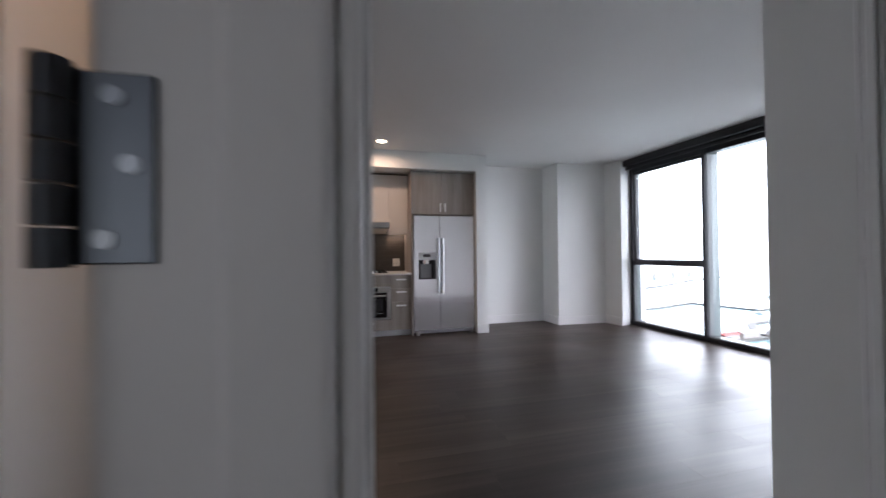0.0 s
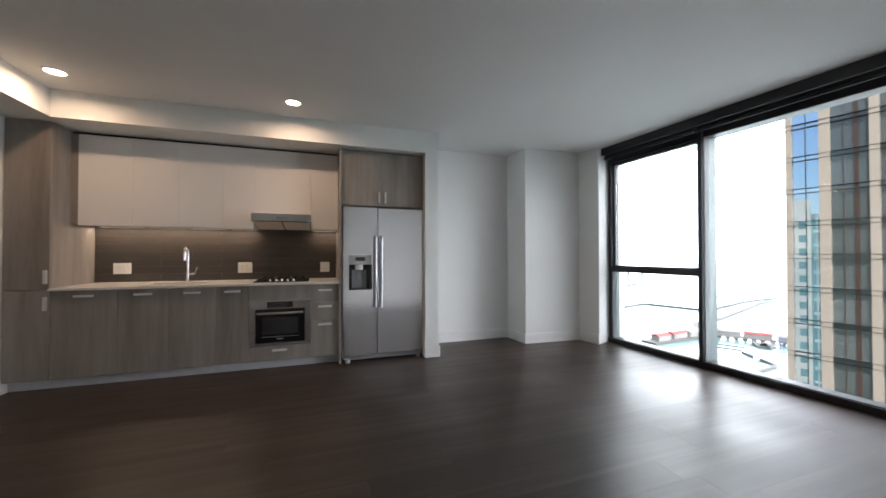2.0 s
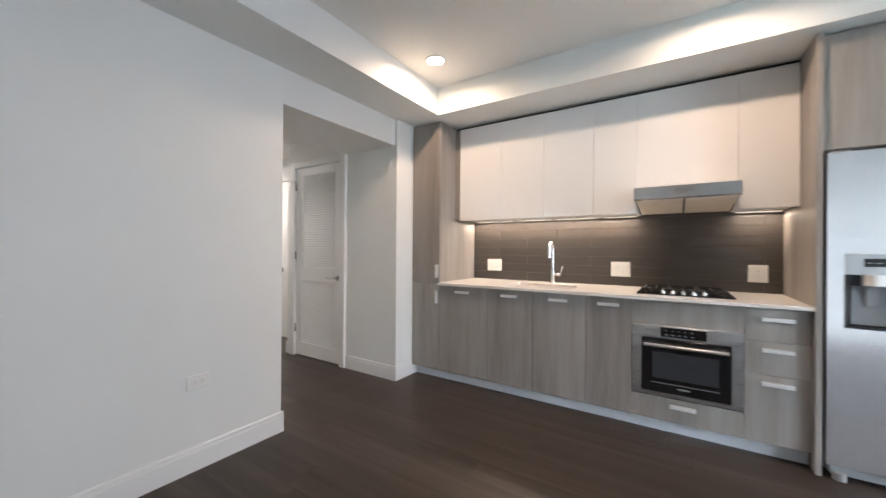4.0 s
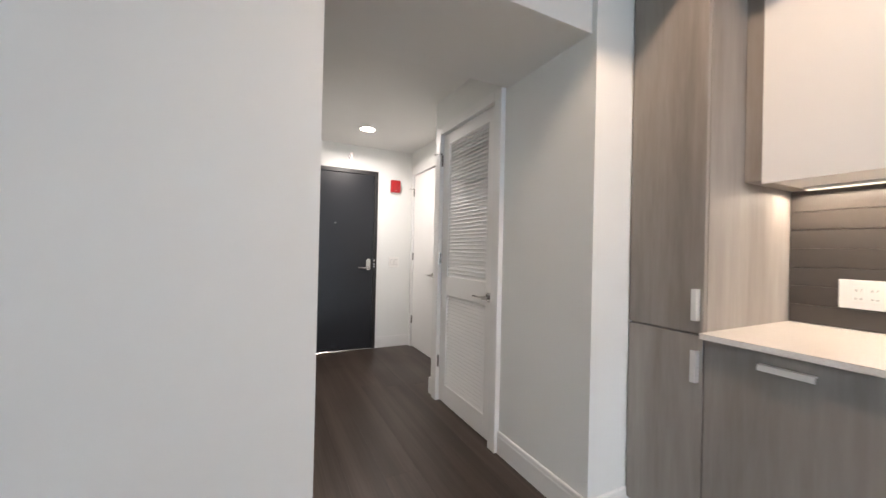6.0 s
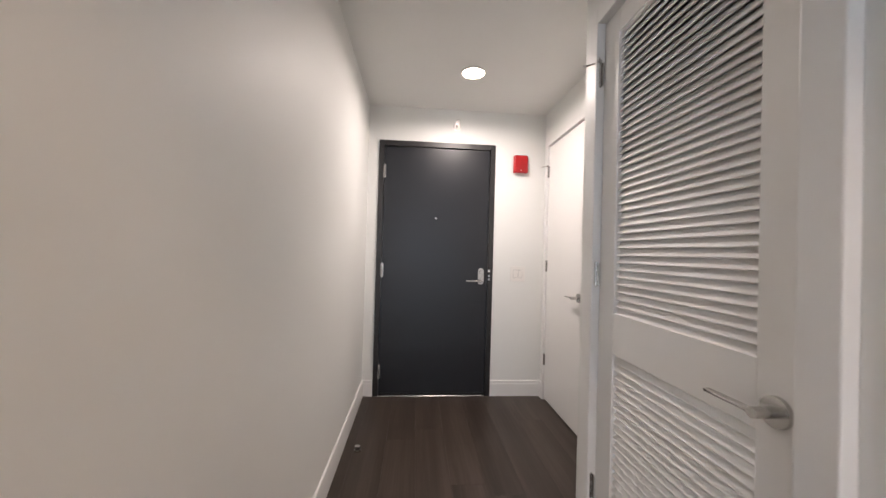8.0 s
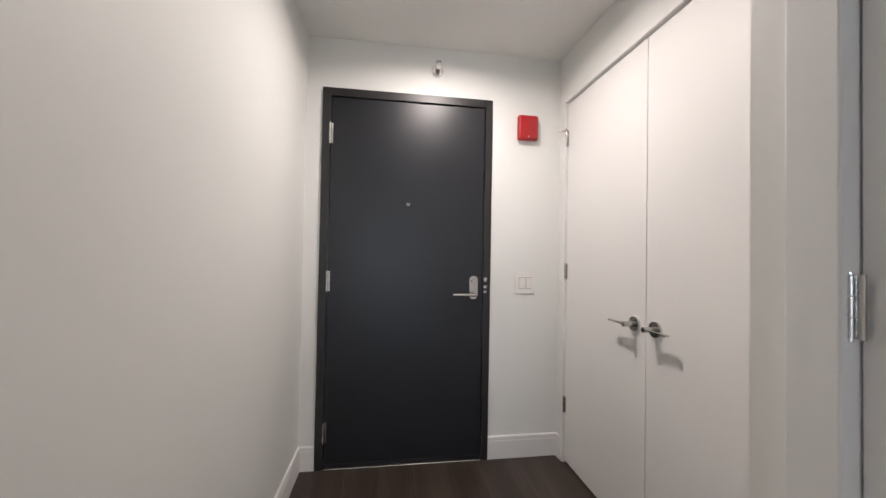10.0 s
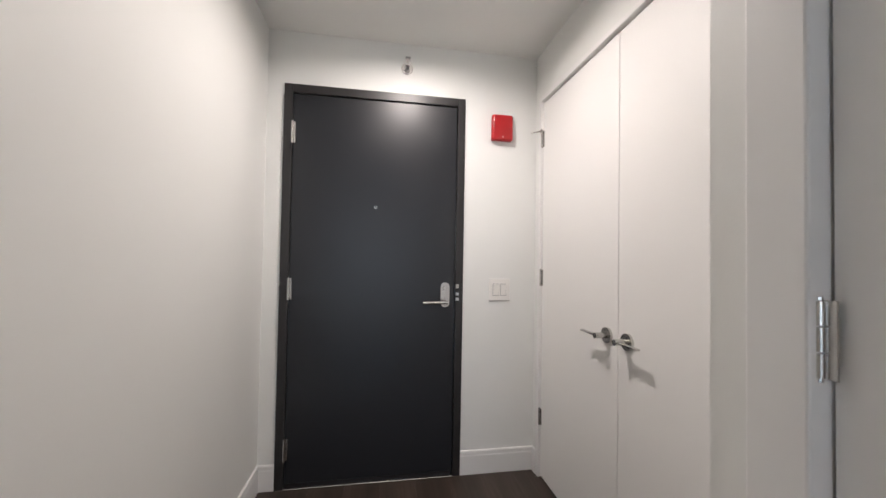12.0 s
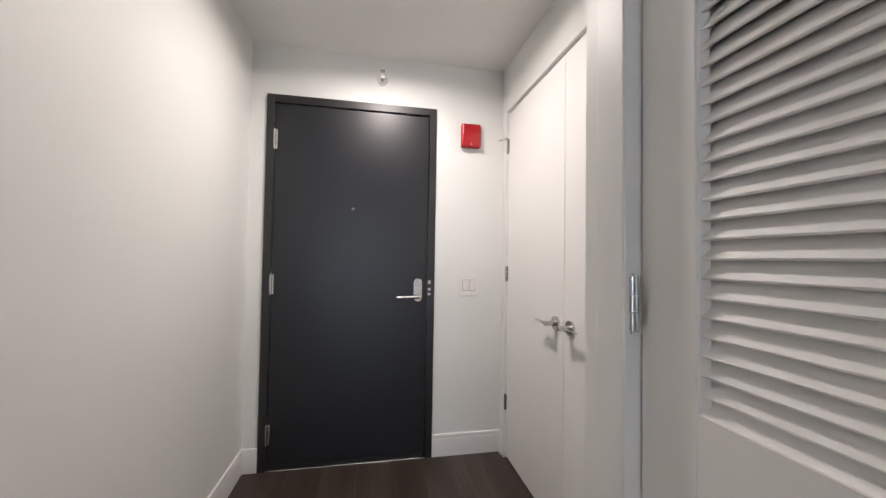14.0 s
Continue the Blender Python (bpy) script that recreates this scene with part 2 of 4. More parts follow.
def cyl(bm, p0, p1, r0, r1=None, n=24, caps=True):
    """A round bar between two points."""
    p0, p1 = Vector(p0), Vector(p1)
    turn = (p1 - p0).to_track_quat("Z", "Y").to_matrix().to_4x4()
    m = Matrix.Translation((p0 + p1) / 2) @ turn
    bmesh.ops.create_cone(bm, cap_ends=caps, segments=n, radius1=r0, radius2=r0 if r1 is None else r1, depth=(p1 - p0).length, matrix=m)
    return bm


def bars(*list_of, n=24):
    bm = bmesh.new()
    for p0, p1, r in list_of:
        cyl(bm, p0, p1, r, n=n)
    return bm


def tube(points, radius, steps=8):
    """A round tube swept along a smooth line of points."""
    bm = bmesh.new()
    pts = [Vector(p) for p in points]
    rings = []
    side = None
    for i, p in enumerate(pts):
        d = (pts[min(i + 1, len(pts) - 1)] - pts[max(i - 1, 0)]).normalized()
        side = (side or Vector((0, 0, 1) if abs(d.z) < 0.9 else (1, 0, 0)))
        u = (side - side.dot(d) * d).normalized()
        side, w = u, d.cross(u)
        rings.append([bm.verts.new(p + radius * (math.cos(a) * u + math.sin(a) * w)) for a in (2 * math.pi * k / steps for k in range(steps))])
    for a, b in zip(rings, rings[1:]):
        for k in range(steps):
            bm.faces.new((a[k], a[(k + 1) % steps], b[(k + 1) % steps], b[k]))
    bm.faces.new(rings[0][::-1]), bm.faces.new(rings[-1])
    bmesh.ops.recalc_face_normals(bm, faces=bm.faces[:])
    return bm


def mesh_of(name, bm, mat, smooth=False):
    me = bpy.data.meshes.new(name)
    bm.to_mesh(me)
    bm.free()
    me.materials.append(mat)
    if smooth:
        for p in me.polygons:
            p.use_smooth = True
        me.set_sharp_from_angle(angle=radians(35))
    return me


def part(name, bm, mat, parent, label="", smooth=False):
    ob = new(name, mesh_of(name, bm, mat, smooth))
    ob.parent = parent
    return tagged(ob, label)


def thing(name, label, category, m=None, group=""):
    ob = new(name)
    ob.empty_display_size = 0.1
    ob.matrix_world = m or Matrix()
    return tagged(ob, label, category, group)


def setting(name, bm, mat, label="", category=""):
    ob = new(name, mesh_of(name, bm, mat))
    return tagged(ob, label, category, kind="structure")


# ---- structure ----
CEIL_Z, SOFFIT_Z, HALL_Z, BULK_Z = 2.72, 2.47, 2.48, 2.225
WX, FY = -2.29, 5.443          # west wall face, kitchen cabinet fronts
WXN = -2.262                   # the same wall north of the hallway opening
TOP = 2.95
# window line, turned three degrees against the kitchen
WA, WB = Vector((4.293, 5.22)), Vector((4.4556, 2.32))
wdir = (WB - WA).normalized()
wout = Vector((-wdir.y, wdir.x))  # out of the building


def along(s, out=0.0):
    p = WA + wdir * s + wout * out
    return (p.x, p.y)


WLEN = (WB - WA).length
setting("floor_slab", boxes((-6.2, 4.60, -2.2, 6.6, -0.35, -0.021)), paint("slab", (0.05, 0.04, 0.035), 0.7), "dark concrete slab under the plank floor", "floor")
setting("ceiling", boxes((WX, 4.78, -2.2, 6.6, CEIL_Z, 3.0)), CEIL, "smooth white painted ceiling of the living room", "ceiling")
setting("ceiling_hall", boxes((-5.51, -2.92, 4.025, 5.182, HALL_Z, TOP), (-5.51, -3.95, 5.182, 5.57, HALL_Z, TOP)), CEIL, "white painted lower hallway ceiling", "ceiling")
setting("ceiling_bulkhead", boxes((-2.92, WX, 4.025, 5.182, BULK_Z, TOP)), CEIL, "white painted dropped header over the hallway opening", "ceiling")
setting("ceiling_closet", boxes((-5.51, -3.95, 5.69, 6.14, HALL_Z, TOP), (-3.815, -2.44, 5.30, 6.14, HALL_Z, TOP)), CEIL, "plain white closet ceiling", "ceiling")
setting("wall_closet_partition", boxes((-3.95, -3.815, 5.57, 6.14, 0, CEIL_Z)), WALL, "plain white wall between the closets", "wall")
setting("soffit_north", boxes((-1.88, 1.605, 5.298, 6.2, SOFFIT_Z, CEIL_Z)), WALL, "white painted soffit above the kitchen cabinets", "soffit")
setting("soffit_west", boxes((WX, -1.88, 1.53, 6.2, SOFFIT_Z, CEIL_Z)), WALL, "white painted soffit along the wall", "soffit")
setting("wall_west", boxes((WX - 0.12, WX, 1.53, 3.905, 0, CEIL_Z)), WALL, "white painted living room wall", "wall")
setting("wall_hall_south", boxes((-5.63, WX, 3.905, 4.025, 0, CEIL_Z)), WALL, "off-white painted hallway wall", "wall")
setting("wall_hall_north", boxes((-2.939, WXN, 5.182, 5.30, 0, CEIL_Z), (-3.0, -2.939, 5.182, 5.30, 2.241, CEIL_Z)), WALL, "white painted wall beside the hallway opening", "wall")
setting("wall_kitchen_west", boxes((WX - 0.12, WXN, 5.30, 6.14, 0, CEIL_Z)), WALL, "white painted wall beside the tall cabinet", "wall")
setting("wall_hall_door_end", boxes((-3.95, -3.867, 5.182, 5.57, 0, CEIL_Z), (-3.867, -3.815, 5.3005, 5.57, 0, CEIL_Z), (-3.867, -3.815, 5.182, 5.3005, 2.241, CEIL_Z)), WALL, "white painted wall end beside the louvred door", "wall")
setting("wall_above_louvre", boxes((-3.815, -3.0, 5.182, 5.30, 2.241, TOP)), WALL, "white painted wall above the louvred door", "wall")
setting("wall_entry_left", boxes((-5.63, -5.51, 4.025, 4.115, 0, CEIL_Z)), WALL, "white painted entry wall", "wall")
setting("wall_entry_right", boxes((-5.63, -5.51, 5.122, 5.75, 0, CEIL_Z)), WALL, "white painted entry wall beside the door", "wall")
setting("wall_entry_above", boxes((-5.63, -5.51, 4.115, 5.122, 2.185, TOP)), WALL, "white painted wall above the entry door", "wall")
setting("wall_closet_above", boxes((-5.51, -3.95, 5.57, 5.69, 2.185, TOP)), WALL, "white painted wall above the closet doors", "wall")
setting("wall_closet_end", boxes((-5.51, -5.455, 5.57, 5.69, 0, 2.185)), WALL, "white painted wall end beside the closet", "wall")
setting("wall_closet_back", boxes((-5.63, -2.44, 6.14, 6.26, 0, CEIL_Z)), WALL, "plain white wall behind the closets", "wall")
setting("wall_kitchen_north", boxes((-2.44, 1.60, 6.14, 6.26, 0, CEIL_Z)), WALL, "plain white wall behind the kitchen", "wall")
setting("wall_pier", boxes((1.605, 1.775, 5.30, 6.26, 0, CEIL_Z)), WALL, "white painted wall end beside the fridge", "wall")
setting("wall_alcove", boxes((1.775, 4.6, 5.94, 6.06, 0, CEIL_Z)), WALL, "white painted alcove wall", "wall")
setting("wall_column", prism([(3.12, 5.50), (3.985, 5.445), (4.05, 5.12), (4.291, 5.222), (4.60, 5.23), (4.60, 5.94), (3.085, 5.94)], 0, CEIL_Z), WALL, "white painted column beside the window", "column")
SEND, WIN = 2.850, -0.172       # the wall past the window stands further into the room
wall_e = [along(SEND, WIN), along(SEND, -0.001), along(WLEN + 0.055, -0.001), along(WLEN + 0.055, 0.3), along(WLEN + 1.8, 0.3), along(WLEN + 1.8, WIN)][::-1]
setting("wall_east", prism(wall_e, 0, CEIL_Z), WALL, "white painted wall beside the window", "wall")
setting("wall_south_east", boxes((0.92, 4.9, 0.64, 0.845, 0, CEIL_Z)), WALL, "white painted wall at the bedroom passage", "wall")
setting("wall_south_west", boxes((WX - 0.12, -0.205, 1.41, 1.53, 0, CEIL_Z)), WALL, "white painted living room wall", "wall")
setting("wall_passage_west", boxes((-0.349, -0.205, 0.34, 1.41, 0, CEIL_Z)), WALL, "white painted passage wall", "wall")
setting("wall_passage_west_end", boxes((-0.36, -0.205, -1.6, -0.54, 0, CEIL_Z)), WALL, "white painted passage wall", "wall")
setting("wall_passage_west_above", boxes((-0.36, -0.205, -0.54, 0.34, 2.13, CEIL_Z)), WALL, "white painted wall above the door", "wall")
setting("wall_passage_east_above", boxes((0.92, 1.04, -0.25, 0.64, 2.13, CEIL_Z)), WALL, "white painted wall above the door", "wall")
setting("wall_passage_east_end", boxes((0.92, 1.04, -1.6, -0.25, 0, CEIL_Z)), WALL, "white painted passage wall", "wall")
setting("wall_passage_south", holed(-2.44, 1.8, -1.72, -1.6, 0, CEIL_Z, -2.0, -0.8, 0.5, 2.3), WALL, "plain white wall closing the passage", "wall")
setting("wall_bath_west", boxes((-2.44, -2.32, -1.6, 1.41, 0, CEIL_Z)), WALL, "plain white wall of the side room", "wall")
setting("wall_store_east", boxes((1.68, 1.80, -1.6, 0.64, 0, CEIL_Z)), WALL, "plain white wall of the side room", "wall")


def moulding(name, p0, p1, label="white painted baseboard with a stepped top", height=0.135, depth=0.013):
    """A skirting between two plan points; the room lies to the left of the way from p0 to p1."""
    p0, p1 = Vector(p0), Vector(p1)
    d = (p1 - p0).normalized()
    n = Vector((-d.y, d.x))
    h, t = height, depth
    outline = [(0.0005, 0), (t, 0), (t, h - 0.030), (t * 0.86, h - 0.024), (t * 0.86, h - 0.006), (t * 0.6, h), (0.0005, h)]
    bm = bmesh.new()
    rows = [[bm.verts.new((*(p + n * a), z)) for a, z in outline] for p in (p0, p1)]
    k = len(outline)
    for i in range(k):
        bm.faces.new((rows[0][i], rows[1][i], rows[1][(i + 1) % k], rows[0][(i + 1) % k]))
    bm.faces.new(rows[0]), bm.faces.new(rows[1][::-1])
    bmesh.ops.recalc_face_normals(bm, faces=bm.faces[:])
    return setting(name, bm, TRIM, label, "baseboard")


E_, W_, N_, S_ = (1, 0), (-1, 0), (0, 1), (0, -1)
for p0, p1, inward in (
    ((WX, 1.53), (WX, 4.039), E_), ((WX + 0.014, 4.025), (-5.496, 4.025), N_), ((-5.51, 4.115), (-5.51, 4.025), E_), ((-5.51, 5.57), (-5.51, 5.122), E_),
    ((-5.455, 5.57), (-5.51, 5.57), S_), ((-3.868, 5.182), (-3.964, 5.182), S_), ((-3.95, 5.168), (-3.95, 5.562), W_), ((WXN + 0.014, 5.182), (-2.938, 5.182), S_),
    ((WXN, 5.168), (WXN, 5.495), E_), ((1.789, 5.30), (1.605, 5.30), S_), ((1.775, 5.286), (1.775, 5.94), E_), ((3.085, 5.94), (1.775, 5.94), S_),
    ((3.119, 5.486), (3.085, 5.94), W_), ((3.985, 5.445), (3.105, 5.501), S_), ((4.05, 5.12), (3.985, 5.445), W_), (along(WLEN + 1.55, WIN), along(SEND, WIN), W_),
    ((0.906, 0.845), (4.5, 0.845), N_), ((WX, 1.53), (-0.191, 1.53), N_), ((-0.205, 1.544), (-0.205, 0.375), E_), ((0.92, 0.675), (0.92, 0.859), W_),
):
    d = Vector(p1) - Vector(p0)
    flip = -d.y * inward[0] + d.x * inward[1] < 0
    moulding("baseboard", p1 if flip else p0, p0 if flip else p1)


# ---- window ----
def wprism(s0, s1, o0, o1, z0, z1, bevel=0.0):
    return prism([along(s0, o0), along(s0, o1), along(s1, o1), along(s1, o0)][::-1], z0, z1, bevel)


MULL = 1.27
win = tagged(thing("window_1", "tall black framed window with an awning sash and a fixed pane", "window"), kind="structure")
part("window_sill", wprism(0, WLEN, 0.0, 0.17, 0.0, 0.062, 0.003), FRAMEBLACK, win, "black sill plate on the floor")
part("window_frame", wprism(0.0, 0.055, 0.02, 0.16, 0.062, 2.60, 0.002), FRAMEBLACK, win)
part("window_frame", wprism(WLEN - 0.006, WLEN + 0.05, 0.02, 0.16, 0.062, 2.60, 0.002), FRAMEBLACK, win)
part("window_frame", wprism(0.055, WLEN - 0.006, 0.03, 0.16, 2.535, 2.62, 0.002), FRAMEBLACK, win, "black head of the window frame")
part("mullion", wprism(MULL - 0.022, MULL + 0.03, -0.005, 0.16, 0.062, 2.60, 0.002), FRAMEBLACK, win)
# thin covers on the black frame's reveals, daylight put into their lighter colour
REVEALLIT = paint("window_aluminium", (0.10, 0.115, 0.115), 0.4, 0.02, 90.0)
for s0, s1, z0, z1 in ((MULL + 0.0305, MULL + 0.040, 0.070, 2.525), (0.0555, 0.068, 0.070, 0.990), (MULL + 0.041, WLEN - 0.007, 0.0625, 0.070), (0.069, MULL - 0.0305, 0.0625, 0.070), (MULL + 0.041, WLEN - 0.007, 2.526, 2.5345)):
    part("jamb_liner", wprism(s0, s1, 0.022, 0.155, z0, z1), REVEALLIT, win, "frame reveal coloured grey-green for the daylight on it")
part("transom", wprism(0.055, MULL - 0.0225, 0.015, 0.15, 0.995, 1.065, 0.003), FRAMEBLACK, win, "black rail under the awning sash")
for s0, s1, z0, z1 in ((0.055, MULL - 0.0225, 1.065, 1.085), (0.055, MULL - 0.0225, 2.50, 2.535), (0.055, 0.078, 1.085, 2.50), (MULL - 0.045, MULL - 0.0225, 1.085, 2.50)):
    part("sash", wprism(s0, s1, 0.06, 0.13, z0, z1), FRAMEBLACK, win)
wh = part("window_handle", wprism(0.58, 0.68, -0.002, 0.018, 1.066, 1.086, 0.003), FRAMEBLACK, win, "small dark latch handle")
hp = [(*along(0.63 + 0.022 * k, -0.012 * min(k, 2)), 1.086 + 0.040 * math.sin(min(k, 3) / 6 * math.pi)) for k in range(5)]
part("lever", tube(hp, 0.007), FRAMEBLACK, wh, "", True)
for s0, s1, z0, z1 in ((0.055, MULL - 0.0225, 0.062, 0.994), (0.078, MULL - 0.045, 1.085, 2.50), (MULL + 0.03, WLEN - 0.006, 0.062, 2.535)):
    pane = part("pane", wprism(s0, s1, 0.092, 0.100, z0, z1), GLASS, win, "clear glass pane")
    pane.visible_shadow = False
OUTER = paint("outer_aluminium", (0.10, 0.12, 0.116), 0.45, 0.03, 60.0)
part("outer_mullion", wprism(MULL - 0.028, MULL + 0.028, 0.136, 0.25, 0.03, 2.60), OUTER, win, "pale grey outer mullion")
part("outer_head", wprism(0.02, WLEN, 0.136, 0.25, 2.545, 2.61), OUTER, win, "pale grey outer frame")
shade = thing("roller_shade", "black roller shade cassette under the ceiling above the window", "window shade")
part("fascia", wprism(-0.16, SEND - 0.002, -0.170, -0.155, 2.615, CEIL_Z - 0.002), FRAMEBLACK, shade, "black metal fascia")
part("cassette", wprism(-0.02, SEND - 0.002, -0.155, 0.03, 2.66, CEIL_Z - 0.004), FRAMEBLACK, shade)
part("end_cap", wprism(SEND - 0.010, SEND - 0.003, -0.154, -0.001, 2.60, 2.659), FRAMEBLACK, shade)
part("end_cap", wprism(-0.167, -0.161, -0.170, -0.02, 2.60, CEIL_Z - 0.003), FRAMEBLACK, shade)
for s0, s1 in ((0.03, MULL - 0.02), (MULL + 0.02, SEND - 0.03)):
    roll = part("roller", bars(((*along(s0, -0.05), 2.635), (*along(s1, -0.05), 2.635), 0.030)), FABRICBLACK, shade, "rolled black fabric", True)
    part("hem_bar", wprism(s0, s1, -0.09, -0.08, 2.572, 2.605), FRAMEBLACK, roll)

part("bracket", wprism(SEND - 0.029, SEND - 0.011, -0.09, 0.03, 2.590, 2.659), FABRICBLACK, shade)
part("bracket", wprism(MULL - 0.019, MULL + 0.019, -0.09, 0.03, 2.590, 2.659), FABRICBLACK, shade)

# ---- doors ----


def hinge(name, parent, x, y, z, tall=0.092, mat=NICKEL, leaf=(0.0, 0.03), knuckle=0.0065, axis="x", side=-1):
    """A butt hinge: barrel in three knuckles with a visible leaf beside it."""
    h = part(name, bars(*[((x, y, z + tall * (k / 3 - 0.5) + 0.001), (x, y, z + tall * ((k + 1) / 3 - 0.5) - 0.001), knuckle) for k in range(3)], n=12), mat, parent, "satin metal butt hinge", True)
    for tip in (-0.5, 0.5):
        part("pin_tip", bars(((x, y, z + tall * tip), (x, y, z + (tall + 0.008) * tip), knuckle * 0.7), n=10), mat, h, "", True)
    if axis == "x":
        part("leaf", boxes((x + min(leaf), x + max(leaf), y + 0.003, y + 0.0065, z - tall / 2, z + tall / 2)), mat, h)
    else:
        part("leaf", boxes((x + 0.003, x + 0.0065, y + min(leaf), y + max(leaf), z - tall / 2, z + tall / 2)), mat, h)
    return h


def lever_set(name, parent, x, y, z, way, reach=0.115):
    """A round rose with a neck and a flattened lever, on a face that looks to -y; way: -1 or 1 along x."""
    rose = part(name, bars(((x, y, z), (x, y - 0.010, z), 0.032), n=32), NICKEL, parent, "satin nickel lever handle on a round rose", True)
    part("neck", bars(((x, y - 0.010, z), (x, y - 0.060, z), 0.0115)), NICKEL, rose, "", True)
    tip = x + way * reach
    blade = [(x, y - 0.058), (x, y - 0.036), (tip, y - 0.040), (tip, y - 0.056)]
    bm = prism(blade if way < 0 else blade[::-1], z - 0.0035, z + 0.0035)
    bmesh.ops.recalc_face_normals(bm, faces=bm.faces[:])
    bmesh.ops.bevel(bm, geom=bm.edges[:], offset=0.0015, segments=2, affect="EDGES", profile=0.5)
    part("lever", bm, NICKEL, rose, "flat tapering blade", True)
    return rose


def pin_stop(parent, x, y, z):
    s = part("hinge_pin_stop", bars(((x, y, z), (x, y, z + 0.012), 0.010), n=14), NICKEL, parent, "hinge pin door stop", True)
    part("arm", bars(((x, y, z + 0.006), (x - 0.035, y - 0.038, z + 0.006), 0.0035), n=10), NICKEL, s, "", True)
    part("bumper", bars(((x - 0.035, y - 0.038, z + 0.006), (x - 0.042, y - 0.045, z + 0.006), 0.007), n=12), WHITEPLASTIC, s, "", True)
    part("arm", bars(((x, y, z + 0.006), (x + 0.030, y - 0.015, z + 0.006), 0.0035), n=10), NICKEL, s, "", True)


# louvred closet door
lv = tagged(thing("door_1", "white painted louvred door, closed, in the hallway wall", "door"), kind="structure")
LX0, LX1, LY, LD = -3.787, -3.020, 5.182, 0.036
CAS = 5.150                    # face of the casing, proud of the wall and of the door
for b in ((-3.866, -3.790, CAS, 5.300, 0, 2.240), (-3.017, -2.940, CAS, 5.300, 0, 2.240), (-3.790, -3.017, CAS, 5.300, 2.174, 2.240)):
    part("door_frame", boxes(b, bevel=0.004, segments=2), TRIM, lv)
PX0, PX1 = -3.683, -3.121      # louvred panels
for b in ((LX0, PX0, LY, LY + LD, 0.012, 2.170), (PX1, LX1, LY, LY + LD, 0.012, 2.170)):
    part("stile", boxes(b, bevel=0.002), DOORWHITE, lv)
PANELS = ((0.157, 0.876), (1.026, 2.082))
for z0, z1 in ((0.012, 0.157), (0.876, 1.026), (2.082, 2.170)):
    part("rail", boxes((PX0, PX1, LY + 0.0005, LY + LD, z0, z1)), DOORWHITE, lv)
for z0, z1 in PANELS:
    b0, b1, bead = LY + 0.006, LY + 0.015, 0.009
    part("bead", profile([(b1, z0), (b1, z0 + bead), (b0, z0)], "x", PX0, PX1), DOORWHITE, lv)
    part("bead", profile([(b1, z1), (b0, z1), (b1, z1 - bead)], "x", PX0, PX1), DOORWHITE, lv)
    part("bead", profile([(PX0, b0), (PX0 + bead, b1), (PX0, b1)], "z", z0 + bead, z1 - bead), DOORWHITE, lv)
    part("bead", profile([(PX1, b0), (PX1, b1), (PX1 - bead, b1)], "z", z0 + bead, z1 - bead), DOORWHITE, lv)
slat_me = mesh_of("slat", profile([(-0.0118, -0.0140), (-0.0112, -0.0162), (-0.0084, -0.0173), (0.0118, 0.0140), (0.0112, 0.0162), (0.0084, 0.0173)], "x", PX0 + 0.002, PX1 - 0.002), DOORWHITE)
PITCH = 0.0262
for z0, z1 in PANELS:
    n = int((z1 - z0 - 0.026) / PITCH)
    for k in range(n):
        s = new("slat", slat_me)
        s.parent = lv
        s.location = (0.0, LY + 0.0185, z0 + 0.0135 + (z1 - z0 - 0.030) * k / (n - 1))
for z in (1.965, 1.165, 0.325):
    hinge("hinge", lv, LX0 - 0.005, 5.167, z, leaf=(0.004, 0.016))
pin_stop(lv, LX0 - 0.005, 5.163, 2.013)
lever_set("door_handle", lv, -3.072, LY, 0.930, -1, 0.125)
part("latch_plate", boxes((LX1 - 0.001, LX1 + 0.002, LY + 0.004, LY + 0.03, 0.90, 0.97)), NICKEL, lv)

# double closet doors
cl = tagged(thing("door_2", "white flush double closet doors with lever handles, closed", "door"), kind="structure")
CY = 5.578
for b in ((-5.455, -5.425, 5.562, 5.69, 0, 2.178), (-4.045, -3.95, 5.562, 5.69, 0, 2.178)):
    part("door_frame", boxes(b), TRIM, cl)
part("door_frame", boxes((-5.455, -3.95, 5.560, 5.69, 2.178, 2.205), bevel=0.003), TRIM, cl)
part("head_gap", boxes((-5.425, -4.045, 5.60, 5.65, 2.168, 2.178)), GASKET, cl)
for x0, x1, hx, way in ((-5.4225, -4.7365, -4.80, -1), (-4.7335, -4.0475, -4.675, 1)):
    leaf = part("door_leaf", boxes((x0, x1, CY, CY + 0.04, 0.012, 2.170), bevel=0.0015), DOORWHITE, cl)
    lever_set("door_handle", leaf, hx, CY, 0.945, way)
for z in (1.955, 1.145, 0.345):
    hinge("hinge", cl, -5.424, 5.570, z, leaf=(0.002, 0.018))
    hinge("hinge", cl, -4.046, 5.570, z, leaf=(-0.018, -0.002))
pin_stop(cl, -5.424, 5.566, 1.998)

# entry door
ed = tagged(thing("door_3", "dark charcoal painted entry door in a dark metal frame, closed", "door"), kind="structure")
for b in ((-5.62, -5.495, 4.115, 4.160, 0, 2.185), (-5.62, -5.495, 5.078, 5.122, 0, 2.185), (-5.62, -5.495, 4.160, 5.078, 2.138, 2.185)):
    part("door_frame", boxes(b, bevel=0.002), ENTRYFRAME, ed)
leaf = part("door_leaf", boxes((-5.5520, -5.5070, 4.163, 5.075, 0.012, 2.134), bevel=0.002), ENTRYDOOR, ed)
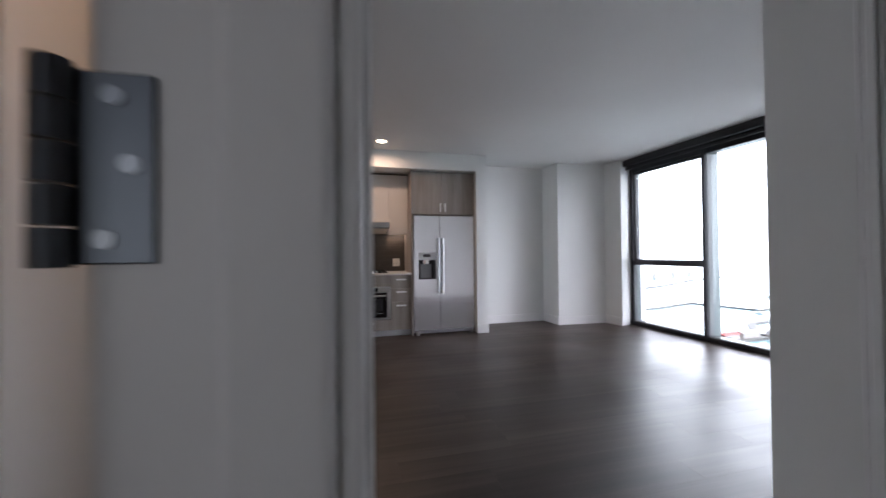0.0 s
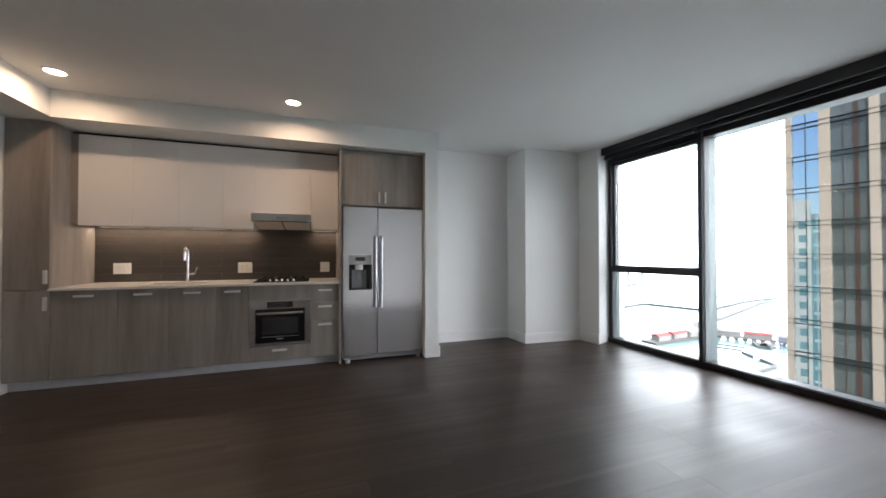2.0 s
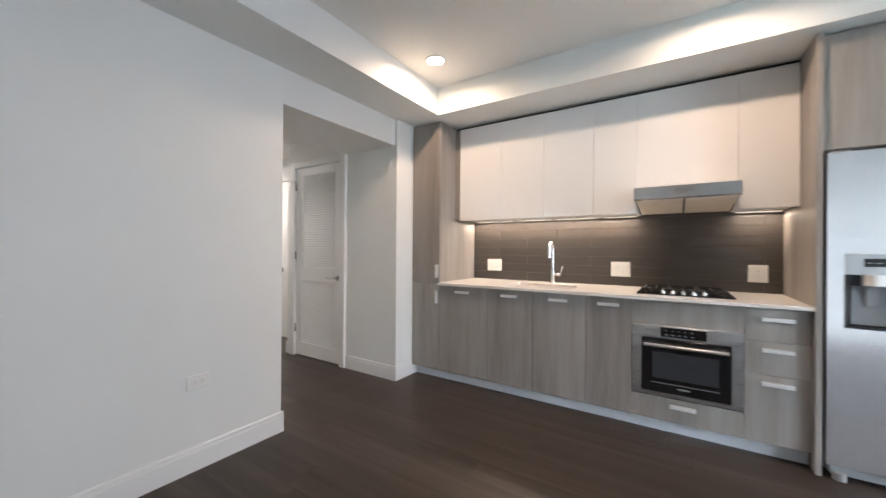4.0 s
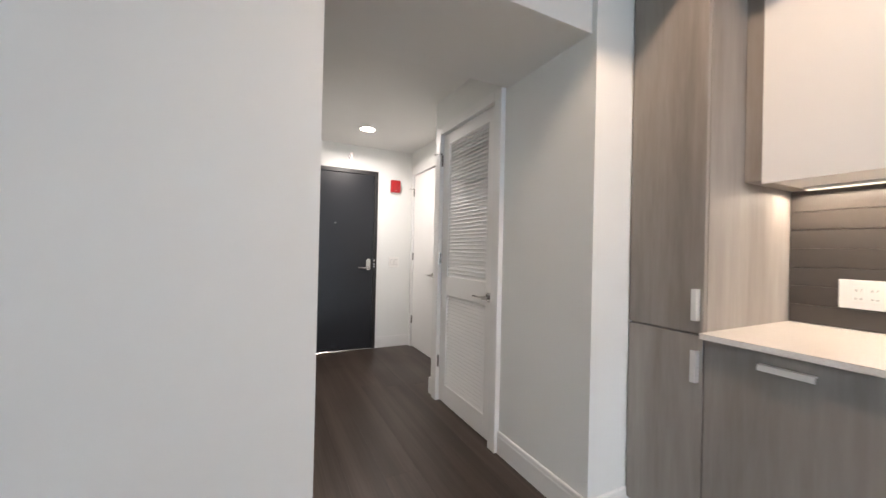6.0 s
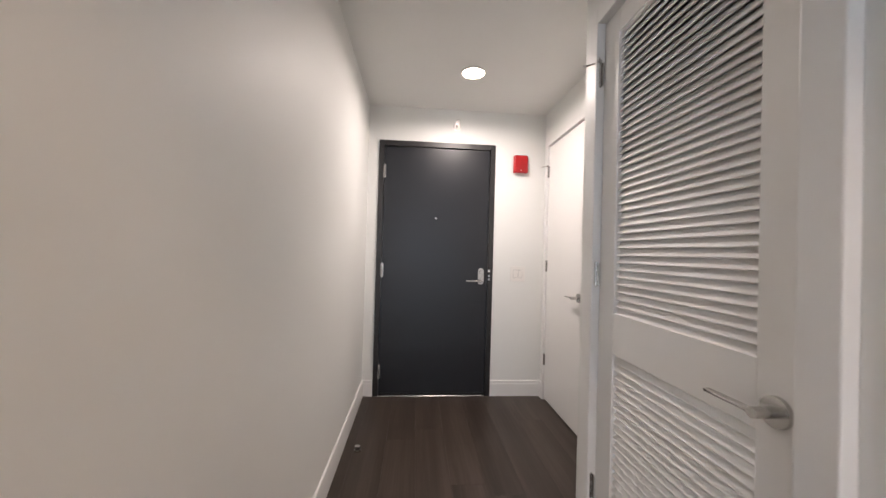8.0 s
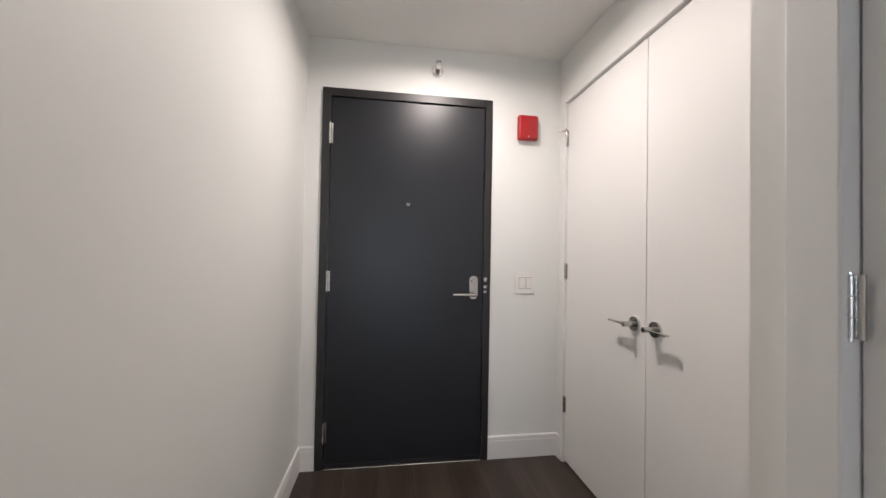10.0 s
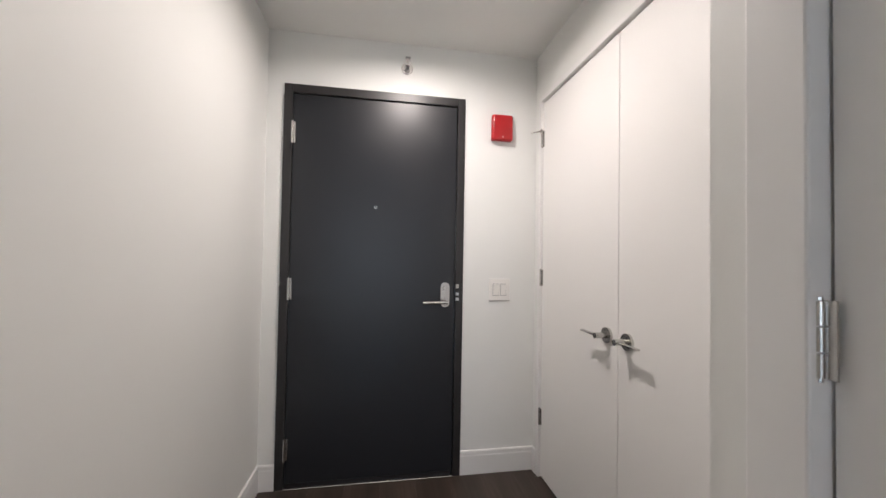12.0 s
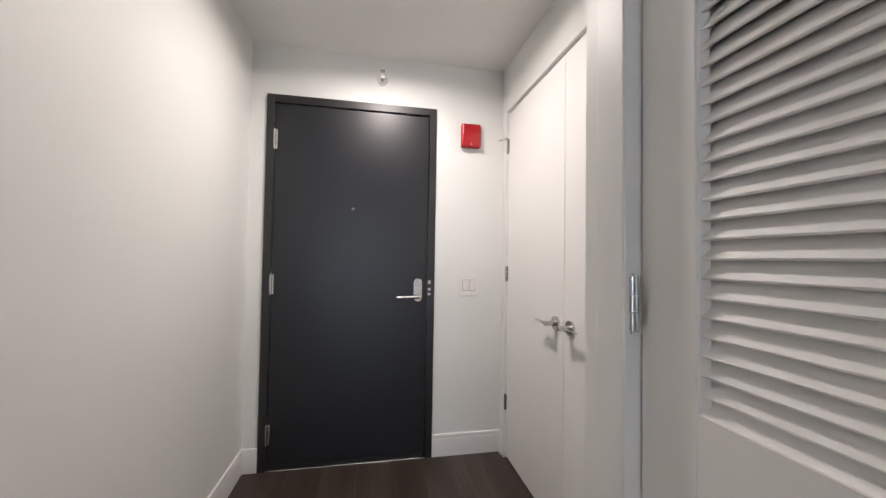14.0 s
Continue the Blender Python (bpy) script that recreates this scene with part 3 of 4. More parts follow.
part("threshold", boxes((-5.60, -5.49, 4.160, 5.078, 0.0, 0.007), bevel=0.002), NICKEL, ed, "worn metal threshold strip")
part("door_sweep", boxes((-5.5070, -5.5020, 4.17, 5.06, 0.008, 0.030)), BLACKPLASTIC, leaf)
for z in (1.92, 1.07, 0.21):
    h = part("hinge", bars(((-5.4980, 4.1615, z - 0.06), (-5.4980, 4.1615, z + 0.06), 0.0075), n=14), NICKEL, ed, "satin metal hinge", True)
    part("leaf", boxes((-5.5065, -5.5000, 4.166, 4.178, z - 0.058, z + 0.058)), NICKEL, h)
# escutcheon, lever, turn piece
bm = bmesh.new()
ring = []
for k in range(40):
    a = 2 * math.pi * k / 40
    ring.append((5.018 + 0.026 * math.cos(a), 1.037 + 0.026 * math.sin(a) + (0.045 if math.sin(a) > 0 else -0.045)))
lo = [bm.verts.new((-5.5070, y, z)) for y, z in ring]
hi = [bm.verts.new((-5.4950, y, z)) for y, z in ring]
bm.faces.new(lo[::-1]), bm.faces.new(hi)
for k in range(40):
    bm.faces.new((lo[k], lo[(k + 1) % 40], hi[(k + 1) % 40], hi[k]))
bmesh.ops.recalc_face_normals(bm, faces=bm.faces[:])
esc = part("door_handle", bm, NICKEL, leaf, "satin nickel escutcheon with a lever and turn piece", True)
part("neck", bars(((-5.4950, 5.018, 0.998), (-5.4470, 5.018, 0.998), 0.010)), NICKEL, esc, "", True)
part("lever", bars(((-5.4470, 5.028, 0.998), (-5.4470, 4.885, 0.996), 0.0095)), NICKEL, esc, "", True)
part("turn_piece", bars(((-5.4950, 5.018, 1.075), (-5.4820, 5.018, 1.075), 0.013)), NICKEL, esc, "", True)
for z in (1.085, 1.045, 1.015):
    part("strike_plate", boxes((-5.4945, -5.492, 5.080, 5.098, z - 0.011, z + 0.014 if z > 1.08 else z + 0.005)), NICKEL if z > 1.08 else STEEL, ed)
part("peephole", bars(((-5.5080, 4.615, 1.527), (-5.5030, 4.615, 1.527), 0.009)), NICKEL, leaf, "", True)
part("peephole_lens", bars(((-5.5035, 4.615, 1.527), (-5.5020, 4.615, 1.527), 0.0055)), BLACKGLASS, leaf, "", True)

# passage doorway where the walk begins
pd = tagged(thing("door_4", "white painted door frame with a dark steel hinge, door open", "door"), kind="structure")
JY = 0.307
part("door_frame", boxes((-0.349, -0.2045, JY, 0.3395, 0, 2.13), bevel=0.006, segments=2), TRIM, pd)
part("stop", boxes((-0.283, -0.222, JY - 0.014, JY + 0.001, 0, 2.10), bevel=0.007, segments=3), TRIM, pd)
part("casing", boxes((-0.205, -0.199, JY + 0.008, 0.375, 0, 2.19), bevel=0.002), TRIM, pd)
part("door_frame", boxes((-0.40, -0.2045, -0.54, JY - 0.84, 0, 2.13)), TRIM, pd)
part("door_frame", boxes((-0.40, -0.2045, JY - 0.84, JY, 2.10, 2.13)), TRIM, pd)
leaf = part("door_leaf", boxes((-1.19, -0.370, 0.252, 0.290, 0.012, 2.09), bevel=0.002), DOORWHITE, pd, "white door leaf standing open")
HZ = 1.266
h = part("hinge", bars(*[((-0.3575, 0.2985, HZ + 0.106 * (k / 5 - 0.5) + 0.0008), (-0.3575, 0.2985, HZ + 0.106 * ((k + 1) / 5 - 0.5) - 0.0008), 0.0085) for k in range(5)], n=14), DARKMETAL, pd, "dark steel hinge", True)
part("leaf", boxes((-0.352, -0.315, JY - 0.0035, JY, HZ - 0.051, HZ + 0.051), bevel=0.0008), DARKMETAL, h)
for x, z in ((-0.334, 0.038), (-0.326, 0.002), (-0.338, -0.038)):
    part("screw", bars(((x, JY - 0.0034, HZ + z), (x, JY - 0.0050, HZ + z), 0.0052), n=12), SCREW, h, "", True)
for z in (0.25, 1.92):
    part("hinge", boxes((-0.352, -0.315, JY - 0.0035, JY, z - 0.05, z + 0.05)), DARKMETAL, pd)
# doorway across the passage
pe = tagged(thing("door_5", "white painted closed door with a dark steel hinge", "door"), kind="structure")
part("door_frame", boxes((0.915, 1.10, 0.606, 0.6395, 0, 2.13)), TRIM, pe)
cs = part("casing", boxes((0.911, 0.9195, 0.613, 0.652, 0, 2.19), bevel=0.003), TRIM, pe)
part("bead", boxes((0.902, 0.912, 0.612, 0.630, 0, 2.185), bevel=0.004, segments=2), TRIM, cs)
part("bead", boxes((0.908, 0.9115, 0.640, 0.651, 0, 2.185), bevel=0.0015), TRIM, cs)
part("stop", boxes((1.064, 1.084, 0.590, 0.606, 0, 2.10)), TRIM, pe)
part("door_frame", boxes((0.915, 1.10, -0.2495, -0.216, 0, 2.13)), TRIM, pe)
part("door_frame", boxes((0.915, 1.10, -0.216, 0.606, 2.10, 2.1295)), TRIM, pe)
part("door_leaf", boxes((1.044, 1.062, -0.213, 0.592, 0.012, 2.095), bevel=0.002), DOORWHITE, pe, "white door leaf, closed")
for z in (0.25, 1.200, 1.9):
    h = part("hinge", bars(*[((0.918, 0.599, z + 0.082 * (k / 3 - 0.5) + 0.0008), (0.918, 0.599, z + 0.082 * ((k + 1) / 3 - 0.5) - 0.0008), 0.007) for k in range(3)], n=12), DARKMETAL, pe, "dark steel hinge", True)
    part("leaf", boxes((0.926, 1.040, 0.603, 0.606, z - 0.041, z + 0.041)), DARKMETAL, h)
    for dx, dz in ((0.985, 0.0), (0.955, 0.026), (0.955, -0.026)):
        part("screw", bars(((dx, 0.6035, z + dz), (dx, 0.6015, z + dz), 0.0042), n=10), NICKEL, h, "", True)
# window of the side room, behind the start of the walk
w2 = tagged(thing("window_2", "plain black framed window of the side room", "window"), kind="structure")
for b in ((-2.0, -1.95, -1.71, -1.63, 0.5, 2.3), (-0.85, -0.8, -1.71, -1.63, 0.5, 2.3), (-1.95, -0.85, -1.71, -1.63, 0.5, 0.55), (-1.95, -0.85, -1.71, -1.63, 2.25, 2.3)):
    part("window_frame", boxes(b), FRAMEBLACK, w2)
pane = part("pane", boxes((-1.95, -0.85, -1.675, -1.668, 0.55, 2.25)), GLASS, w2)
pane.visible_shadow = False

# ---- kitchen ----
BACK = 6.13
CTR0, CTR1 = 0.908, 0.930


def pull_h(parent, xc, z, wide=0.145, y=FY - 0.020):
    """A flat edge pull along x."""
    p = part("handle", boxes((xc - wide / 2, xc + wide / 2, y - 0.026, y - 0.018, z - 0.010, z + 0.010), (xc - wide / 2, xc + wide / 2, y - 0.018, y, z + 0.006, z + 0.010)), HANDLE, parent, "satin aluminium tab pull")
    return p


def pull_v(parent, x, zc, tall=0.125, y=FY - 0.020):
    return part("handle", boxes((x - 0.010, x + 0.010, y - 0.026, y - 0.018, zc - tall / 2, zc + tall / 2), (x + 0.006, x + 0.010, y - 0.018, y, zc - tall / 2, zc + tall / 2)), HANDLE, parent, "satin aluminium tab pull")


def front(parent, x0, x1, z0, z1, mat, y=FY, name="door", thick=0.020, gap=0.0018):
    return part(name, boxes((x0 + gap, x1 - gap, y - thick, y, z0 + gap, z1 - gap), bevel=0.0012), mat, parent)


# base cabinets
BASE = [-1.93, -1.425, -1.021, -0.610, -0.302]
for x0, x1 in zip(BASE, BASE[1:]):
    c = thing("base_cabinet", "grey wood-grain base cabinet with a steel tab pull", "cabinet", group="kitchen base cabinets")
    part("body", boxes((x0, x1, FY + 0.001, BACK, 0.095, CTR0)), GREYWOOD, c)
    d = front(c, x0, x1, 0.095, 0.902, GREYWOOD)
    pull_h(d, (x0 + x1) / 2, 0.852)
c = thing("oven_cabinet", "grey wood-grain cabinet built round the oven", "cabinet")
part("body", boxes((-0.302, -0.296, FY + 0.001, BACK, 0.095, CTR0), (0.305, 0.311, FY + 0.001, BACK, 0.095, CTR0), (-0.296, 0.305, FY + 0.001, BACK, 0.095, 0.25), (-0.296, 0.305, FY + 0.001, BACK, 0.74, CTR0)), GREYWOOD, c)
front(c, -0.302, 0.311, 0.737, 0.902, GREYWOOD, name="filler_panel")
d = front(c, -0.302, 0.311, 0.095, 0.255, GREYWOOD, name="drawer")
pull_h(d, -0.002, 0.205)
c = thing("drawer_cabinet", "grey wood-grain cabinet with three drawers", "cabinet")
part("body", boxes((0.311, 0.612, FY + 0.001, BACK, 0.095, CTR0)), GREYWOOD, c)
for z0, z1 in ((0.705, 0.902), (0.505, 0.705), (0.095, 0.505)):
    d = front(c, 0.311, 0.612, z0, z1, GREYWOOD, name="drawer")
    pull_h(d, 0.463, min(z1, 0.888) - 0.050)
TOE = paint("toe_kick_laminate", (0.60, 0.62, 0.65), 0.4, 0.02, 60.0)
tagged(new("toe_kick", mesh_of("toe_kick", boxes((WXN + 0.004, 0.612, 5.495, 5.505, 0.0, 0.094)), TOE)), "pale grey toe kick under the base cabinets", "toe kick")

# tall cabinet
c = thing("tall_cabinet", "tall grey wood-grain pantry cabinet beside the counter", "cabinet")
part("body", boxes((WXN + 0.004, -1.931, FY + 0.001, BACK, 0.095, 2.464)), GREYWOOD, c)
d = front(c, WXN + 0.006, -1.931, 0.918, 2.462, GREYWOOD)
pull_v(d, -1.957, 1.035)
d = front(c, WXN + 0.006, -1.931, 0.095, 0.914, GREYWOOD)
pull_v(d, -1.957, 0.792)

# wall cabinets
UP = [-1.868, -1.425, -1.021, -0.610, -0.302, 0.307, 0.612]
for i, (x0, x1) in enumerate(zip(UP, UP[1:])):
    c = thing("wall_cabinet", "white lacquered handleless wall cabinet", "cabinet", group="kitchen wall cabinets")
    low = 1.545 if i != 4 else 1.692
    part("body", boxes((x0, x1, 5.711, BACK, low, 2.44)), WHITEGLOSS, c)
    part("door", boxes((x0 + 0.0009, x1 - 0.0009, 5.690, 5.709, low - 0.015 if i != 4 else low, 2.440), bevel=0.0012), WHITEGLOSS, c)
    if i != 4:
        ch = part("light_channel", boxes((x0 + 0.02, x1 - 0.02, 6.01, 6.06, 1.534, 1.545)), STEELH, c, "under-cabinet light strip housing")
        part("diffuser", boxes((x0 + 0.025, x1 - 0.025, 6.02, 6.05, 1.531, 1.534)), STRIP, ch, "lit warm strip")
tagged(new("cabinet_filler", mesh_of("cabinet_filler", boxes((-1.929, -1.870, 5.700, BACK, 1.545, 2.44)), GREYWOOD)), "narrow grey wood-grain filler beside the tall cabinet", "filler panel")
# near-black strip paints in the shade between cabinet tops and soffit
tagged(new("top_gap_filler", mesh_of("top_gap_filler", boxes((-1.929, 0.612, 5.73, 5.75, 2.441, SOFFIT_Z - 0.001)), GASKET)), "dark strip standing in for the shade above the wall cabinets", "filler strip")

# worktop with a cut-out for the sink
SX0, SX1, SY0, SY1 = -1.31, -0.76, 5.555, 5.905
bm = holed(-1.930, 0.612, 5.390, BACK - 0.009, CTR0, CTR1, SX0, SX1, SY0, SY1, "z")
tagged(new("worktop", mesh_of("worktop", bm, STONE)), "pale speckled quartz worktop with an undermount sink", "worktop")
sk = thing("sink", "stainless steel undermount sink bowl", "sink", pose((SX0 + SX1) / 2, (SY0 + SY1) / 2, CTR0))
hw, hd = (SX1 - SX0) / 2 + 0.006, (SY1 - SY0) / 2 + 0.006
part("bowl", boxes((-hw, hw, -hd, -hd + 0.004, -0.2, -0.001), (-hw, hw, hd - 0.004, hd, -0.2, -0.001), (-hw, -hw + 0.004, -hd + 0.004, hd - 0.004, -0.2, -0.001), (hw - 0.004, hw, -hd + 0.004, hd - 0.004, -0.2, -0.001), (-hw, hw, -hd, hd, -0.205, -0.2)), STEELH, sk)
part("drain", bars(((0, 0.05, -0.2), (0, 0.05, -0.195), 0.04)), CHROME, sk, "", True)
fc = thing("faucet", "chrome single-lever kitchen faucet with a pull-down spout", "faucet", pose(-1.02, 5.985, CTR1))
part("base", bars(((0, 0, 0), (0, 0, 0.008), 0.028), ((0, 0, 0.008), (0, 0, 0.12), 0.021)), CHROME, fc, "", True)
neck = [(0, 0, 0.12), (0, 0, 0.30)] + [(0, -0.055 + 0.055 * math.cos(a), 0.33 + 0.055 * math.sin(a)) for a in (math.pi * k / 10 for k in range(11))]
part("spout", tube(neck, 0.0145, 14), CHROME, fc, "", True)
part("spray_head", bars(((0, -0.11, 0.335), (0, -0.11, 0.24), 0.018)), CHROME, fc, "", True)
lev = part("lever", bars(((0.015, 0, 0.085), (0.070, 0, 0.085), 0.014)), CHROME, fc, "", True)
part("lever_arm", bars(((0.066, 0, 0.085), (0.094, -0.01, 0.165), 0.0065)), CHROME, lev, "", True)

# gas cooktop
ck = thing("cooktop", "black glass gas cooktop with cast grates and steel knobs", "cooktop", pose(0.0, 5.765, CTR1))
part("plate", boxes((-0.285, 0.285, -0.225, 0.225, 0.0, 0.009), bevel=0.003), BLACKGLASS, ck, "black glass cooktop plate")
CAST = paint("cast_iron", (0.012, 0.012, 0.012), 0.6, 0.3, 200.0)
for gx in (-0.17, 0.0, 0.17):
    g = part("grate", boxes((gx - 0.08, gx + 0.08, -0.13, -0.122, 0.028, 0.038), (gx - 0.08, gx + 0.08, 0.192, 0.20, 0.028, 0.038), (gx - 0.08, gx - 0.072, -0.122, 0.192, 0.028, 0.038), (gx + 0.072, gx + 0.08, -0.122, 0.192, 0.028, 0.038), (gx - 0.072, gx + 0.072, 0.03, 0.038, 0.028, 0.038), (gx - 0.004, gx + 0.004, -0.122, 0.03, 0.030, 0.036), (gx - 0.004, gx + 0.004, 0.038, 0.192, 0.030, 0.036), *[(gx + sx * 0.076 - 0.005, gx + sx * 0.076 + 0.005, y - 0.005, y + 0.005, 0.009, 0.029) for sx in (-1, 1) for y in (-0.126, 0.196)]), CAST, ck, "cast iron grate")
    for by in ((-0.045, 0.115) if gx else (0.034,)):
        b = part("burner", bars(((gx, by, 0.009), (gx, by, 0.02), 0.035 if gx else 0.05)), CAST, ck, "", True)
        part("burner_cap", bars(((gx, by, 0.02), (gx, by, 0.026), 0.026 if gx else 0.04)), CAST, b, "", True)
for k in range(5):
    kx = -0.12 + 0.06 * k
    kb = part("knob", bars(((kx, -0.178, 0.009), (kx, -0.178, 0.030), 0.017)), NICKEL, ck, "", True)
    part("grip", boxes((kx - 0.003, kx + 0.003, -0.194, -0.162, 0.030, 0.038)), NICKEL, kb)

# range hood
HOODSTEEL = brushed("hood_steel", (0.74, 0.73, 0.72), 0.24, (2, 120, 120))
hd_ = thing("range_hood", "slim stainless steel range hood under the wall cabinets", "range hood")
part("canopy", profile([(5.475, 1.690), (5.475, 1.608), (5.50, 1.600), (6.02, 1.546), (BACK - 0.012, 1.546), (BACK - 0.012, 1.690)], "x", -0.300, 0.305, 0.0015), HOODSTEEL, hd_)
FILTER = brushed("filter_steel", (0.78, 0.72, 0.63), 0.45)
bsdf(FILTER).inputs["Metallic"].default_value = 0.25
for x0, x1 in ((-0.285, -0.005), (0.010, 0.290)):
    part("filter", profile([(5.512, 1.5945), (5.512, 1.5985), (6.0, 1.5475), (6.0, 1.5440)], "x", x0, x1), FILTER, hd_, "steel mesh grease filter")
part("control_strip", boxes((-0.05, 0.05, 5.4735, 5.476, 1.642, 1.659)), GREYPLASTIC, hd_)
for k in range(4):
    part("button", boxes((-0.040 + 0.022 * k, -0.028 + 0.022 * k, 5.4715, 5.4738, 1.645, 1.656)), STEEL, hd_)

# oven
ov = thing("oven", "built-in stainless steel and black glass speed oven", "oven")
part("housing", boxes((-0.295, 0.304, FY - 0.010, BACK - 0.1, 0.262, 0.735)), STEELH, ov)
part("control_panel", boxes((-0.300, 0.309, FY - 0.030, FY - 0.010, 0.655, 0.735), bevel=0.002), STEELH, ov)
disp = part("display", boxes((-0.13, 0.125, FY - 0.032, FY - 0.030, 0.664, 0.728)), BLACKGLASS, ov)
for k in range(5):
    part("marking", boxes((-0.105 + 0.036 * k, -0.087 + 0.036 * k, FY - 0.0328, FY - 0.032, 0.678, 0.682)), GREYPLASTIC, disp)
    part("marking", boxes((-0.105 + 0.036 * k, -0.092 + 0.036 * k, FY - 0.0328, FY - 0.032, 0.706, 0.709)), GREYPLASTIC, disp)
part("side_trim", boxes((-0.300, -0.243, FY - 0.024, FY - 0.010, 0.262, 0.652)), STEELH, ov)
part("side_trim", boxes((0.252, 0.309, FY - 0.024, FY - 0.010, 0.262, 0.652)), STEELH, ov)
part("bottom_trim", boxes((-0.243, 0.252, FY - 0.024, FY - 0.010, 0.262, 0.288)), STEELH, ov)
dr = part("oven_door", boxes((-0.241, 0.250, FY - 0.040, FY - 0.010, 0.290, 0.650), bevel=0.002), BLACKGLASS, ov, "black glass drop-down door")
WINGLASS = material("oven_window_glass", (0.035, 0.036, 0.038), 0.1)
part("oven_window", boxes((-0.175, 0.185, FY - 0.0408, FY - 0.040, 0.385, 0.560)), WINGLASS, dr)
part("trim_line", boxes((-0.18, 0.19, FY - 0.0412, FY - 0.040, 0.352, 0.356)), GREYPLASTIC, dr)
part("badge", boxes((-0.03, 0.035, FY - 0.0412, FY - 0.040, 0.325, 0.334)), STEEL, dr)
hb = part("handle", bars(((-0.225, FY - 0.075, 0.610), (0.234, FY - 0.075, 0.610), 0.0115)), STEELH, dr, "steel bar handle", True)
for hx in (-0.2, 0.21):
    part("bracket", bars(((hx, FY - 0.075, 0.610), (hx, FY - 0.040, 0.610), 0.008)), STEELH, hb, "", True)

# fridge surround
tagged(new("fridge_side_panel", mesh_of("fridge_side_panel", boxes((0.614, 0.640, 5.385, BACK, 0.0, 2.464)), GREYWOOD)), "tall grey wood-grain panel between counter and fridge", "panel")
tagged(new("fridge_side_panel", mesh_of("fridge_side_panel", boxes((1.5985, 1.6035, 5.385, BACK, 0.0, 2.464)), GREYWOOD)), "thin grey wood-grain panel beside the wall end", "panel")
c = thing("fridge_cabinet", "grey wood-grain two-door cabinet above the fridge", "cabinet")
part("body", boxes((0.641, 1.598, FY + 0.001, BACK, 1.812, 2.462)), GREYWOOD, c)
for x0, x1, hx in ((0.641, 1.104, 1.068), (1.104, 1.598, 1.142)):
    d = front(c, x0, x1, 1.812, 2.460, GREYWOOD)
    pull_v(d, hx, 1.915, 0.13)

# fridge
fr = thing("refrigerator", "stainless steel side-by-side refrigerator with an ice dispenser", "refrigerator", pose(0.655, 5.378, 0.0))
W = 0.942
FRSTEEL = brushed("fridge_steel", (0.80, 0.81, 0.825), 0.13, (140, 140, 1.5), 0.004)
bsdf(FRSTEEL).inputs["Metallic"].default_value = 0.86
part("body", boxes((0.004, W - 0.004, 0.066, 0.70, 0.03, 1.775)), GREYPLASTIC, fr)
SPL = 0.392
DX0, DX1, DZ0, DZ1 = 0.066, 0.325, 0.832, 1.232
ld = part("freezer_door", holed(0, SPL - 0.003, 0, 0.06, 0.078, 1.785, DX0, DX1, DZ0, DZ1), FRSTEEL, fr)
part("dispenser_back", boxes((DX0 - 0.005, DX1 + 0.005, 0.054, 0.0595, DZ0 - 0.005, DZ1 + 0.005)), BLACKPLASTIC, ld)
rd = part("fridge_door", boxes((SPL + 0.003, W, 0, 0.06, 0.078, 1.785), bevel=0.006, segments=2), FRSTEEL, fr)
part("gasket", boxes((0.006, W - 0.006, 0.060, 0.066, 0.08, 1.78)), GASKET, fr)
part("grille", boxes((0.02, W - 0.02, 0.03, 0.07, 0.022, 0.072), bevel=0.003), GREYPLASTIC, fr)
part("top_hinge_cover", boxes((0.02, 0.10, 0.02, 0.2, 1.786, 1.798)), GREYPLASTIC, fr)
part("top_hinge_cover", boxes((W - 0.10, W - 0.02, 0.02, 0.2, 1.786, 1.798)), GREYPLASTIC, fr)
for fx in (0.055, W - 0.055):
    part("foot", bars(((fx, 0.02, 0.0), (fx, 0.02, 0.042), 0.028)), GREYPLASTIC, fr, "", True)
for hx, d in ((SPL - 0.030, ld), (SPL + 0.034, rd)):
    h = part("handle", boxes((hx - 0.015, hx + 0.015, -0.062, -0.040, 0.62, 1.455), bevel=0.006, segments=2), STEEL, d, "vertical steel bar handle")
    for hz in (0.65, 1.425):
        part("bracket", boxes((hx - 0.012, hx + 0.012, -0.040, -0.0005, hz - 0.018, hz + 0.018)), STEEL, h)
dp = part("dispenser", boxes((DX0, DX1, -0.004, 0.01, 1.122, DZ1), bevel=0.002), STEEL, ld, "dispenser panel with a dark display")
part("display", boxes((DX0 + 0.07, DX1 - 0.08, -0.0055, -0.004, 1.165, 1.208)), BLACKGLASS, dp)
for k in range(3):
    part("marking", boxes((DX0 + 0.08 + 0.035 * k, DX0 + 0.10 + 0.035 * k, -0.0062, -0.0055, 1.183, 1.187)), GREYPLASTIC, dp)
part("recess", boxes((DX0, DX0 + 0.02, -0.002, 0.05, DZ0, 1.122), (DX1 - 0.02, DX1, -0.002, 0.05, DZ0, 1.122), (DX0 + 0.02, DX1 - 0.02, 0.045, 0.054, DZ0, 1.122), (DX0 + 0.02, DX1 - 0.02, -0.002, 0.045, DZ0, DZ0 + 0.012)), BLACKPLASTIC, dp, "black dispenser recess")
part("back_plate", boxes((DX0 + 0.035, DX1 - 0.06, 0.036, 0.045, DZ0 + 0.02, 1.06)), GREYPLASTIC, dp)
part("chute", bars(((DX0 + 0.115, 0.02, 1.122), (DX0 + 0.115, 0.02, 1.065), 0.045), n=20), WHITEPLASTIC, dp, "pale ice chute", True)
